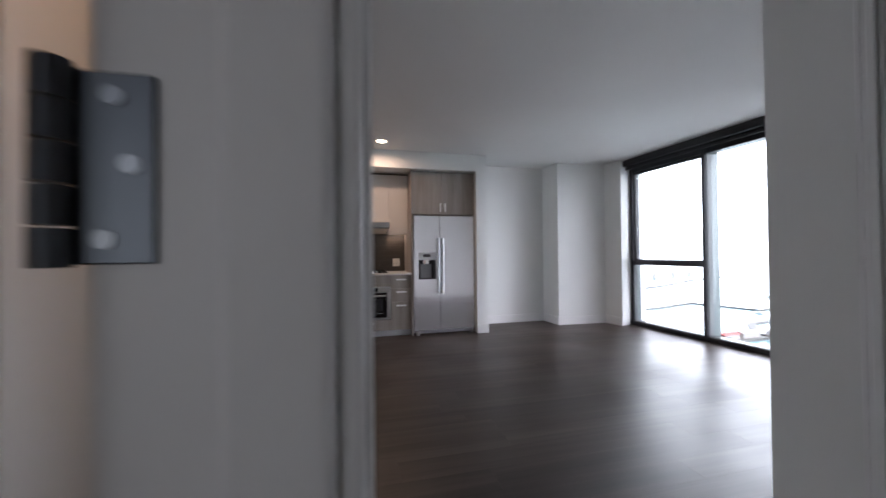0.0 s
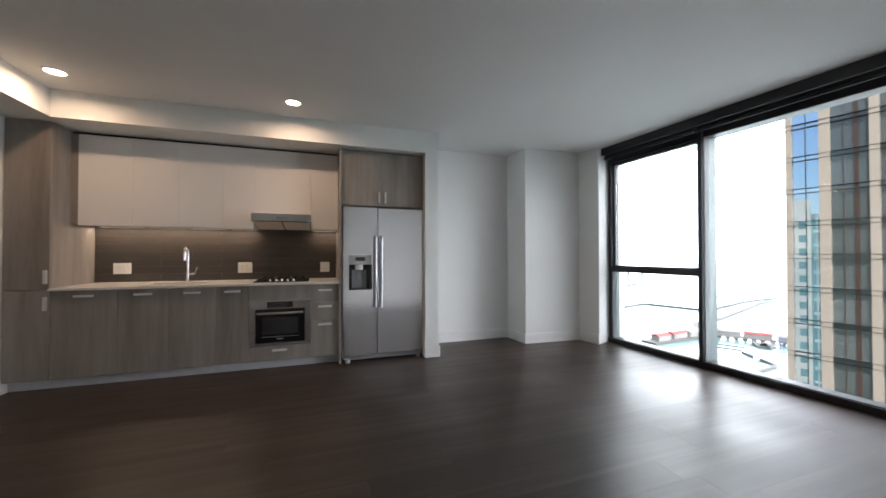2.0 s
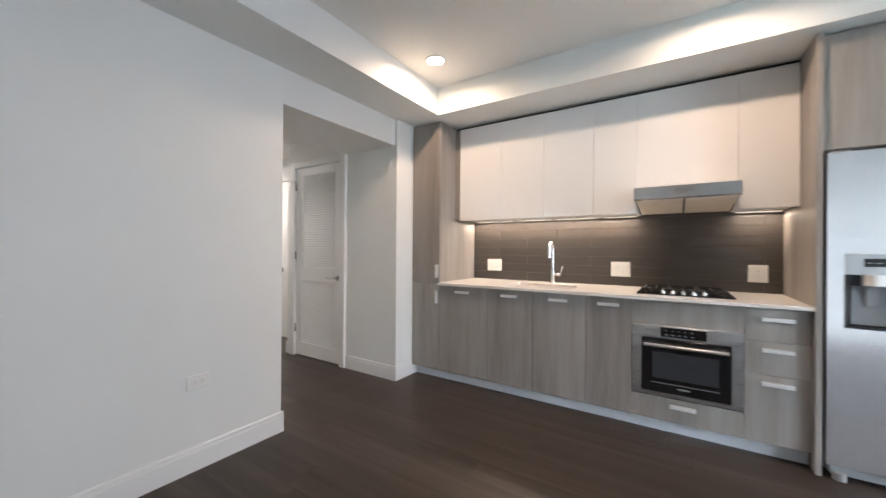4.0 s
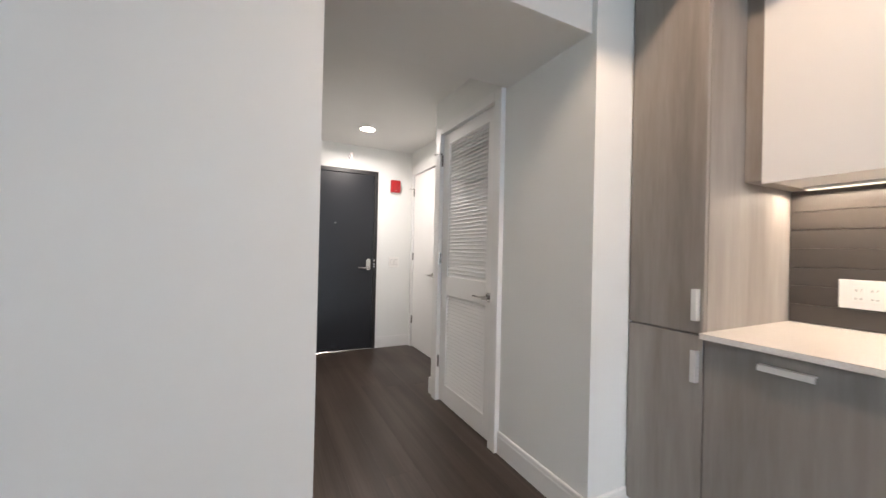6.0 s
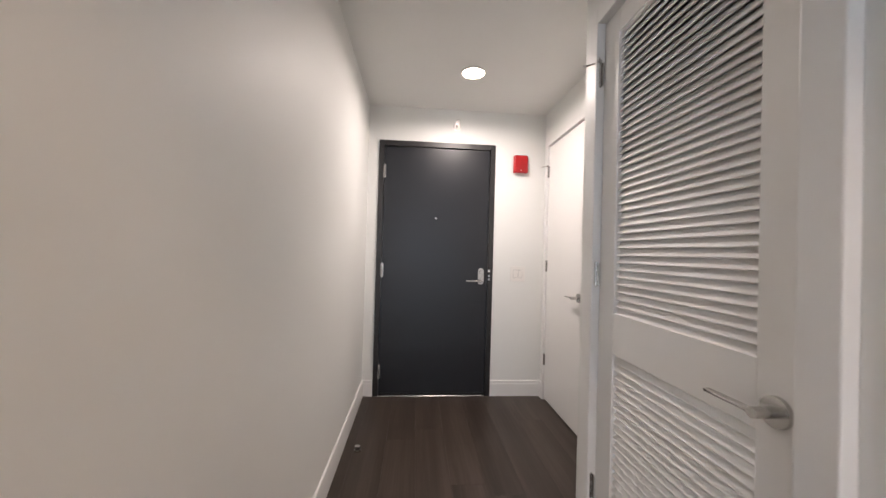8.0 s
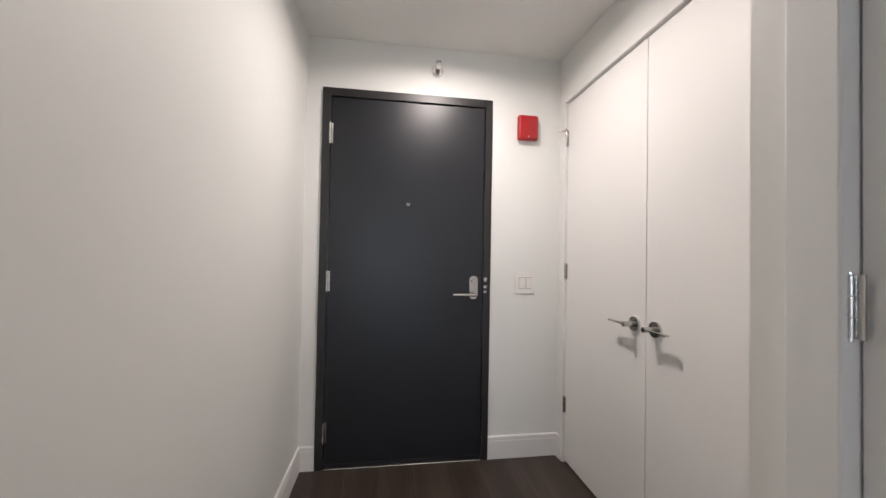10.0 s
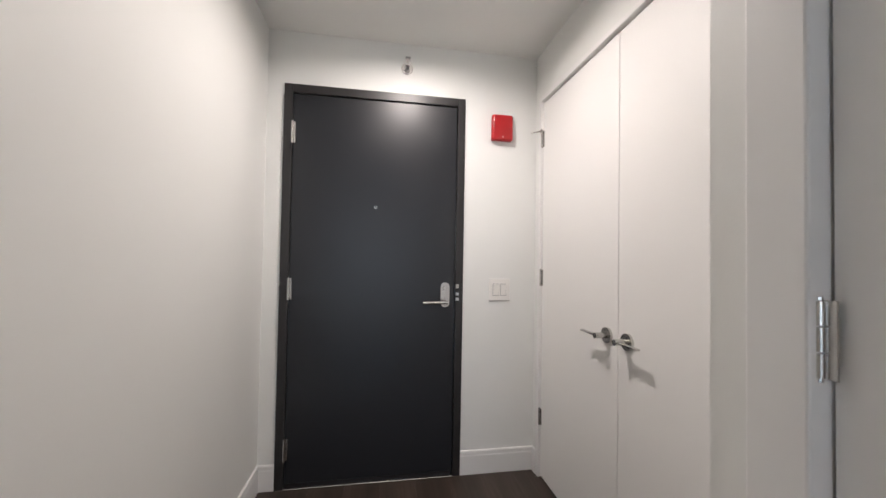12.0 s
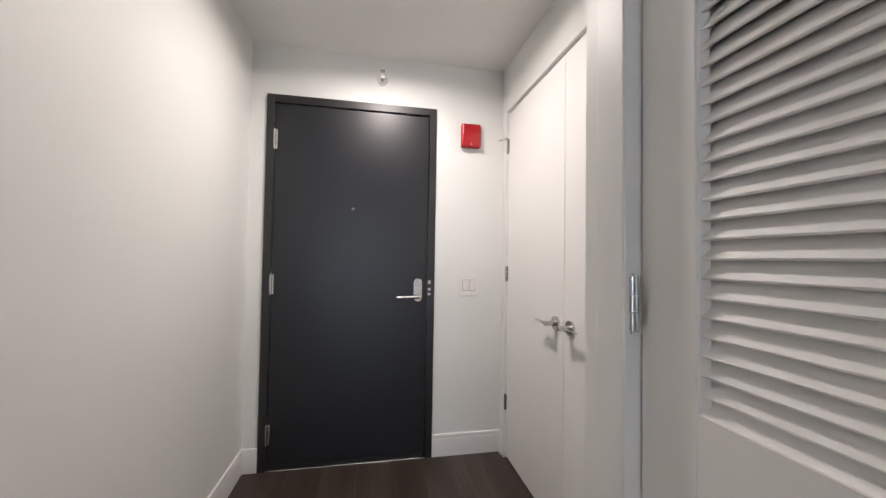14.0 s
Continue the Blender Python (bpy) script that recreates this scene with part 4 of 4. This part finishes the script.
part("paddle", boxes((DX0 + 0.085, DX0 + 0.145, 0.022, 0.030, 0.955, 1.06), bevel=0.003), GREYPLASTIC, dp)

# ---- wall plates ----


def plate(name, label, m, w, h, gangs, kind):
    """A wall plate in the x-z plane that looks to -y."""
    p = thing(name, label, "outlet" if kind == "outlet" else "switch", m)
    part("cover", boxes((-w / 2, w / 2, -0.006, 0.0, -h / 2, h / 2), bevel=0.002), WHITEPLASTIC, p)
    for g in range(gangs):
        gx = (g - (gangs - 1) / 2) * (0.096 if kind == "dimmer" else 0.046)
        if kind == "outlet":
            o = part("socket", boxes((gx - 0.017, gx + 0.017, -0.0085, -0.006, -0.034, 0.034), bevel=0.001), WHITEPLASTIC, p)
            for sz in (-0.018, 0.018):
                part("slot", boxes((gx - 0.008, gx - 0.006, -0.0089, -0.0085, sz - 0.005, sz + 0.005), (gx + 0.006, gx + 0.008, -0.0089, -0.0085, sz - 0.004, sz + 0.004)), BLACKPLASTIC, o)
        elif kind == "dimmer":
            part("frame", boxes((gx - 0.024, gx + 0.024, -0.0072, -0.006, -0.042, 0.036), bevel=0.0005), WHITEPLASTIC, p)
            part("paddle", profile([(-0.0130, 0.031), (-0.0135, 0.029), (-0.0080, 0.002), (-0.0072, 0.002), (-0.0072, 0.031)], "x", gx - 0.016, gx + 0.016, 0.0008), WHITEPLASTIC, p, "white rocker paddle standing proud at its top")
            part("slider", boxes((gx - 0.016, gx + 0.016, -0.0080, -0.0072, -0.035, -0.033)), WHITEPLASTIC, p)
        else:
            part("gap", boxes((gx - 0.0185, gx + 0.0185, -0.0064, -0.006, -0.0355, 0.0355)), GREYPLASTIC, p)
            part("rocker", profile([(-0.0125, 0.032), (-0.006, 0.033), (-0.006, -0.033), (-0.0085, -0.032)], "x", gx - 0.0165, gx + 0.0165), WHITEPLASTIC, p)
    return p


SPLASH = BACK - 0.010
plate("outlet", "white double wall outlet on the tiled backsplash", pose(-1.68, SPLASH, 1.082), 0.165, 0.122, 2, "outlet")
plate("outlet", "white double wall outlet on the tiled backsplash", pose(-0.459, SPLASH, 1.078), 0.155, 0.130, 2, "outlet")
plate("outlet", "white single wall outlet on the tiled backsplash", pose(0.472, SPLASH, 1.076), 0.115, 0.130, 1, "outlet")
plate("wall_outlet", "white outlet plate mounted sideways low on the wall", pose(WX + 0.001, 3.517, 0.493, 0, 0, 90) @ Matrix.Rotation(radians(90), 4, "Y"), 0.078, 0.116, 1, "outlet")
ex, ey = along(3.22, WIN)
plate("wall_outlet", "white outlet plate mounted sideways low on the wall", pose(ex - 0.001, ey, 0.495, 0, 0, -90 + math.degrees(math.atan2(0.1626, 2.9))) @ Matrix.Rotation(radians(90), 4, "Y"), 0.078, 0.116, 1, "outlet")
plate("dimmer_switch", "white double dimmer switch on the hallway wall", pose(-2.487, 4.026, 1.086, 0, 0, 180), 0.186, 0.138, 2, "dimmer")
plate("rocker_switch", "white double rocker switch beside the entry door", pose(-5.509, 5.347, 1.066, 0, 0, 90), 0.128, 0.130, 2, "rocker")

# ---- ceiling lamps, alarm, sprinkler, stop ----


def downlight(name, label, x, y, z, r, group=""):
    d = thing(name, label, "ceiling light", pose(x, y, z), group)
    bm = bmesh.new()
    n = 36
    rings = [[bm.verts.new((rr * math.cos(2 * math.pi * k / n), rr * math.sin(2 * math.pi * k / n), zz)) for k in range(n)] for rr, zz in ((r + 0.016, 0.0), (r + 0.014, -0.006), (r, -0.008), (r - 0.004, -0.004))]
    for a, b in zip(rings, rings[1:]):
        for k in range(n):
            bm.faces.new((a[k], b[k], b[(k + 1) % n], a[(k + 1) % n]))
    bmesh.ops.recalc_face_normals(bm, faces=bm.faces[:])
    part("trim_ring", bm, WHITEPLASTIC, d, "white trim ring", True)
    part("diffuser", bars(((0, 0, -0.001), (0, 0, -0.0045), r - 0.003), n=36), LENS, d, "lit frosted diffuser", True)
    return d


for lx, ly in LAMPS:
    downlight("downlight", "lit recessed round downlight in the white ceiling", lx, ly, CEIL_Z, 0.068, "kitchen downlights")
downlight("hall_light", "lit round flush light in the hallway ceiling", HALL_LAMP[0], HALL_LAMP[1], HALL_Z, 0.078)

al = thing("fire_alarm", "red fire alarm sounder on the wall beside the entry door", "alarm", pose(-5.510, 5.343, 2.026))
part("back_box", boxes((0.0, 0.014, -0.060, 0.060, -0.073, 0.073), bevel=0.004), RED, al)
part("cover", boxes((0.008, 0.044, -0.065, 0.065, -0.078, 0.078), bevel=0.0165, segments=5), RED, al, "", True)
part("indicator", bars(((0.0425, 0.0, -0.058), (0.0452, 0.0, -0.058), 0.0035), n=12), WHITEPLASTIC, al, "", True)
sp = thing("sprinkler", "chrome sidewall sprinkler head above the entry door", "sprinkler", pose(-5.510, 4.776, 2.336))
part("escutcheon", bars(((0, 0, 0), (0.006, 0, 0), 0.034), ((0.006, 0, 0), (0.016, 0, 0), 0.024)), SPRINKLER, sp, "", True)
part("body", bars(((0.016, 0, 0), (0.034, 0, 0), 0.011)), SPRINKLER, sp, "", True)
part("frame_arm", bars(((0.034, -0.009, 0), (0.058, -0.004, 0.002), 0.0028), ((0.034, 0.009, 0), (0.058, 0.004, 0.002), 0.0028), n=8), SPRINKLER, sp, "", True)
part("bulb", bars(((0.034, 0, 0), (0.056, 0, 0), 0.0028), n=8), RED, sp, "", True)
part("deflector", boxes((0.050, 0.072, -0.014, 0.014, 0.030, 0.033), (0.056, 0.060, -0.010, 0.010, -0.010, 0.030)), SPRINKLER, sp)
st = thing("door_stop", "small chrome dome door stop on the floor", "door stop", pose(-4.66, 4.125, 0.0))
part("base", bars(((0, 0, 0), (0, 0, 0.008), 0.022)), NICKEL, st, "", True)
part("dome", bars(((0, 0, 0.008), (0, 0, 0.030), 0.017)), NICKEL, st, "", True)
part("rubber_ring", bars(((0, 0, 0.014), (0, 0, 0.024), 0.0195)), BLACKPLASTIC, st, "", True)

# ---- outside ----
GZ = -80.0
WATER = material("lake_water", (0.20, 0.34, 0.36), 0.18)
bump(WATER, noise_tex(WATER, coords(WATER), 0.35, 5.0), 0.25, 0.3)
setting("water", boxes((30, 4800, -4000, 4800, GZ - 1, GZ)), WATER, "pale turquoise lake under a white sky", "water")
haze = bmesh.new()
for k in range(40):
    a0, a1 = (radians(-100 + 5 * (k + j)) for j in (0, 1))
    haze.faces.new([haze.verts.new((4300 * math.cos(a), 4300 * math.sin(a), z)) for a, z in ((a0, GZ - 2), (a1, GZ - 2), (a1, 4200), (a0, 4200))][::-1])
setting("backdrop", haze, HAZE, "bright white hazy sky over the lake", "sky")
CONC = paint("harbour_concrete", (0.12, 0.115, 0.108), 0.8, 0.3, 1.0)
setting("ground", boxes((-600, 30, -800, 800, GZ - 2, GZ + 1.0)), CONC, "city ground below the tower", "ground")


def strip_wall(name, label, points, wide, high):
    """A low breakwater along plan points."""
    bm = bmesh.new()
    for (x0, y0), (x1, y1) in zip(points, points[1:]):
        d = Vector((x1 - x0, y1 - y0)).normalized()
        n = Vector((-d.y, d.x)) * wide / 2
        q = [(x0 + n.x, y0 + n.y), (x0 - n.x, y0 - n.y), (x1 - n.x, y1 - n.y), (x1 + n.x, y1 + n.y)]
        lo = [bm.verts.new((*p, GZ)) for p in q]
        hi = [bm.verts.new((*p, GZ + high)) for p in q]
        bm.faces.new(hi)
        for k in range(4):
            bm.faces.new((lo[k], lo[(k + 1) % 4], hi[(k + 1) % 4], hi[k]))
    bmesh.ops.recalc_face_normals(bm, faces=bm.faces[:])
    return tagged(new(name, mesh_of(name, bm, CONC)), label, "breakwater", kind="structure")


strip_wall("breakwater", "long pale concrete breakwater in the harbour", [(330, 410), (418, 423), (499, 446), (524, 366), (552, 371), (685, 410), (800, 424)], 4.0, 2.2)
strip_wall("breakwater", "distant pale breakwater near the horizon", [(560, 640), (678, 681), (887, 791), (1200, 900)], 7.0, 2.5)
strip_wall("breakwater", "low stone jetty beside the marina", [(255, 160), (313, 168), (330, 200)], 3.0, 1.5)
strip_wall("breakwater", "low brown stone causeway leading out to the lake", [(369, 261), (420, 303), (465, 311), (559, 344), (675, 386), (739, 401)], 7.0, 1.6)
strip_wall("floating_dock", "thin pale floating dock in the marina", [(329, 221), (338, 206)], 1.6, 0.6)
strip_wall("floating_dock", "thin pale floating dock in the marina", [(341, 227), (350, 211)], 1.6, 0.6)
strip_wall("harbour_quay", "pale quay edge at the end of the pier", [(383, 224), (363, 204), (392, 210)], 9.0, 2.0)
REDROOF = paint("red_roof", (0.36, 0.06, 0.05), 0.7, 0.3, 1.0)
SHED = paint("shed_wall", (0.32, 0.29, 0.27), 0.8, 0.3, 1.0)


def shed(label, x, y, yaw, length, width, high, roof):
    s = thing("pier_shed", label, "building", pose(x, y, GZ + 2.2, 0, 0, yaw))
    part("wall", boxes((-length / 2, length / 2, -width / 2, width / 2, 0, high)), SHED, s)
    part("roof", profile([(-width / 2 - 0.6, high), (width / 2 + 0.6, high), (0, high + width * 0.22)], "x", -length / 2 - 0.6, length / 2 + 0.6), roof, s)
    for k in range(int(length / 5)):
        part("window", boxes((-length / 2 + 1.5 + 5 * k, -length / 2 + 4 + 5 * k, -width / 2 - 0.1, -width / 2, high * 0.35, high * 0.8)), GREYPLASTIC, s)
    return s


def deck(label, p0, p1, wide):
    strip_wall("harbour_pier", label, [p0, p1], wide, 2.2)


deck("long harbour pier with sheds on it", (283, 249), (372, 255), 14.0)
deck("harbour pier with a shed and moored boats", (366, 262), (404, 196), 14.0)
for x, y, yaw, ln, roof in ((300, 250, 4, 16, REDROOF), (322, 252, 4, 18, REDROOF), (347, 254, 4, 22, SHED), (376, 244, -60, 24, SHED), (388, 223, -60, 20, REDROOF), (397, 207, -60, 10, SHED)):
    shed("low pier building with a pitched roof", x, y, yaw, ln, 8.0, 4.5, roof)
HULL = paint("boat_white", (0.75, 0.75, 0.74), 0.4, 0.1, 1.0)
BOAT = thing("boat", "white motor boat moored in the harbour", "boat", pose(320, 185, GZ, 0, 0, 30), "moored boats")
part("hull", profile([(-1.8, 1.6), (-1.2, -0.2), (1.2, -0.2), (1.8, 1.6)], "x", -6, 5), HULL, BOAT)
part("bow", prism([(5, -1.8), (8.5, 0), (5, 1.8)], 0.0, 1.7), HULL, BOAT)
part("cabin", boxes((-3, 2.5, -1.2, 1.2, 1.6, 3.4), bevel=0.2), HULL, BOAT)
for k in range(9):
    copy_thing(BOAT, pose(362 + 3.4 * k, 236 - 5.2 * k, GZ, 0, 0, 28 + 5 * (k % 3)))
for x, y in ((500, 350), (690, 470), (716, 470), (640, 300)):
    copy_thing(BOAT, pose(x, y, GZ, 0, 0, 70 + x % 40))
for x, y in ((1005, 958), (1103, 989), (880, 905)):
    w = thing("water_crib", "small dark structure standing far out on the lake", "water crib", pose(x, y, GZ))
    part("pier", bars(((0, 0, 0), (0, 0, 10), 7.0), n=16), SHED, w)
    part("tower", bars(((0, 0, 10), (0, 0, 24), 4.0), n=12), SHED, w)

# neighbouring tower
BEIGE = paint("tower_stone", (0.52, 0.42, 0.33), 0.6, 0.2, 3.0)
TGLASS = material("tower_glass", (0.34, 0.46, 0.58), 0.0, 0.9)
TDARK = material("tower_dark_glass", (0.06, 0.08, 0.075), 0.0, 0.25)
TBROWN = paint("tower_bronze", (0.085, 0.045, 0.032), 0.4, 0.05, 4.0)
TCORNER = material("corner_glass", (0.80, 0.84, 0.96), 0.0)
bsdf(TCORNER).inputs["Transmission Weight"].default_value = 1.0
bsdf(TCORNER).inputs["IOR"].default_value = 1.12
for g, lo, hi in ((TGLASS, (0.40, 0.52, 0.62), (0.54, 0.64, 0.72)), (TDARK, (0.10, 0.112, 0.106), (0.20, 0.215, 0.205))):
    link(g, ramp(g, node(g, "ShaderNodeObjectInfo").outputs["Random"], [(0.0, lo), (1.0, hi)]), bsdf(g).inputs["Base Color"])
tw = thing("office_tower", "glass and beige stone tower across the street", "building", pose(39.6, 21.3, GZ, 0, 0, math.degrees(math.atan2(-0.972, 0.234))))
# local x runs along the facade, local y points away from us
TW, TD, TH = 34.0, 28.0, 150.0
part("core", boxes((0.05, TW - 0.05, 0.40, TD, 0, TH)), TDARK, tw)
part("roof", boxes((-0.2, TW + 0.2, -0.2, TD + 0.2, TH, TH + 0.8)), BEIGE, tw)
BAYS = [(0.42, 2.11), (2.77, 4.88)]
while BAYS[-1][1] < TW - 3:
    a = BAYS[-1][1] + (0.41 if len(BAYS) % 2 else 0.53)
    BAYS.append((a, a + (2.2 if len(BAYS) % 2 else 1.7)))
EDGES = [0.0] + [v for b in BAYS for v in b] + [TW]
for k in range(0, len(EDGES), 2):
    part("pier", boxes((EDGES[k], EDGES[k + 1], 0.0, 0.40, 0, TH)), BEIGE, tw, "beige stone pier")
FL0, STOREY = 1.25 - GZ, 2.82
for i, (a, b) in enumerate(BAYS[:9]):
    for k in range(1, 2 if i % 3 == 0 else 3):
        mx = a + (b - a) * k / (2 if i % 3 == 0 else 3)
        wide = 0.025 if i % 3 == 0 or k == 1 else 0.14
        part("mullion", boxes((mx - wide, mx + wide, 0.17, 0.22, 0, TH)), FRAMEBLACK if i % 3 == 0 else TBROWN, tw)
corner = profile([(-0.02, 0.12), (-0.45, 0.22), (-0.80, 0.50), (-0.95, 0.95), (-0.90, 0.97), (-0.76, 0.54), (-0.42, 0.27), (-0.02, 0.17)], "z", 0, TH)
part("corner_glazing", corner, TCORNER, tw, "pale curved corner glazing").visible_shadow = False
rest = bmesh.new()
for i, (a, b) in enumerate(BAYS):
    mat = (TGLASS, TDARK, TDARK)[i % 3]
    me = mesh_of("window_pane", boxes((0, b - a, 0.0, 0.06, 0, 2.42)), mat)
    sp_me = mesh_of("spandrel", boxes((0, b - a, 0.0, 0.06, 0, 0.36)), mat)
    for f in range(-26, 22):
        z = FL0 + STOREY * f
        if -9 <= f <= 7 and i < 9:
            for m, dz in ((me, 0.02), (sp_me, -0.37)):
                o = new(m.name.split(".")[0], m)
                o.parent, o.location = tw, (a, 0.22, z + dz)
        else:
            bm_box(rest, a, b, 0.22, 0.28, z + 0.02, z + 2.44)
            bm_box(rest, a, b, 0.22, 0.28, z - 0.37, z - 0.01)
tagged(part("far_panes", rest, TGLASS, tw), kind="stuff")
for f in range(-26, 22):
    z = FL0 + STOREY * f
    part("ledge", boxes((-0.35, TW + 0.35, -0.03, 0.22, z - 0.016, z + 0.014)), FRAMEBLACK, tw)
    part("ledge", boxes((-0.35, TW + 0.35, -0.03, 0.22, z - 0.406, z - 0.376)), FRAMEBLACK, tw)
    for dz in (0.0, -0.39):
        part("corner_ledge", profile([(-0.35, -0.03), (-0.62, 0.08), (-0.95, 0.42), (-1.02, 0.97), (-0.95, 0.97), (-0.86, 0.46), (-0.58, 0.15), (-0.35, 0.06)], "z", z + dz - 0.022, z + dz + 0.018), FRAMEBLACK, tw)
# apartment block mirrored in the tower's glass
TEAL = material("teal_glazing", (0.12, 0.21, 0.19), 0.15)
PALE = paint("balcony_concrete", (0.42, 0.43, 0.39), 0.7, 0.1, 3.0)
ab = thing("apartment_block", "teal glazed apartment block with pale balcony slabs", "building", pose(-30, 6.0, GZ))
AH = 9.0 - GZ
part("core", boxes((-16, 0, 0, 11.5, 0, AH)), TEAL, ab)
part("wing", boxes((-16, -0.5, 11.5, 20, 0, AH + 4.5)), BEIGE, ab, "beige stair wing")
part("roof", boxes((-15, -1.5, 2, 11.4, AH, AH + 1.2)), PALE, ab)
for y in (0.1, 2.3, 4.0, 6.4, 8.1, 10.5):
    part("fin", boxes((0, 0.5, y, y + 0.22, 0, AH)), PALE, ab)
for f in range(1, 18):
    z = AH - 3.0 * f
    part("balcony_slab", boxes((0, 0.9 if f % 2 else 0.6, 0.3, 11.2, z, z + 0.55)), PALE, ab)
    for k in range(4):
        part("wing_window", boxes((-0.5, -0.44, 12.3 + 1.9 * k, 13.5 + 1.9 * k, z + 0.9, z + 2.5)), TEAL, ab)
# the building that holds this apartment, seen only in reflections
setting("building_below", boxes((-20, 4.9, -16, 13, GZ, -0.36)), TDARK, "storeys below the apartment", "building")
setting("building_above", boxes((-20, 4.9, -16, 13, 3.02, 40)), TDARK, "storeys above the apartment", "building")
setting("building_north", boxes((-20, 4.9, 6.7, 13, -0.35, 3.01)), TDARK, "neighbouring apartment of the same storey", "building")

# ---- backsplash tiles ----
bs = tagged(new("backsplash", mesh_of("backsplash", boxes((-1.930, 0.613, BACK - 0.004, BACK + 0.006, 0.931, 1.70)), GROUT)), "taupe brown long horizontal glossy wall tiles", "backsplash", kind="structure")
TH_, TL = 0.0858, 0.61


def piece_mesh(name, dx, dy, dz, mat, edge):
    """A slab whose visible edges are eased."""
    return mesh_of(name, boxes((0, dx, 0, dy, 0, dz), bevel=edge), mat)


tile_me = piece_mesh("tile", TL - 0.003, 0.0065, TH_ - 0.003, TILE, 0.0008)
for r in range(9):
    z = 0.932 + r * TH_
    x = -1.930 - (TL / 2 if r % 2 else 0.0)
    while x < 0.613:
        x0, x1 = max(x, -1.929), min(x + TL, 0.612)
        if x1 - x0 > 0.03 and (r < 7 or -0.35 < x1 and x0 < 0.36):
            o = new("tile", tile_me)
            o.parent, o.location = bs, (x0 + 0.001, BACK - 0.0095, z)
            o.scale = ((x1 - x0) / TL, 1, 1)
        x += TL

# ---- floor planks ----
fl = setting("floor", boxes((-5.6, 4.6, -1.65, 6.12, -0.0205, -0.014)), GASKET, "dark brown wood plank floor with a satin finish", "floor")
PW = 0.19
plank_me = piece_mesh("plank", 1.0, PW - 0.0003, 0.014, FLOOR, 0.0002)
rng = random.Random(7)
y = -1.6
while y < 6.05:
    start = -5.58 if y > 3.80 else -2.42
    x = start
    first = True
    while x < 4.45:
        ln = rng.uniform(0.5, 1.6) if first else rng.uniform(1.5, 2.3)
        first = False
        x1 = min(x + ln, 4.44)
        if x1 - x > 0.05:
            o = new("plank", plank_me)
            o.parent, o.location = fl, (x, y, -0.014)
            o.scale = (x1 - x - 0.0004, 1, 1)
        x = x1
        if x > 4.43:
            break
    y += PW
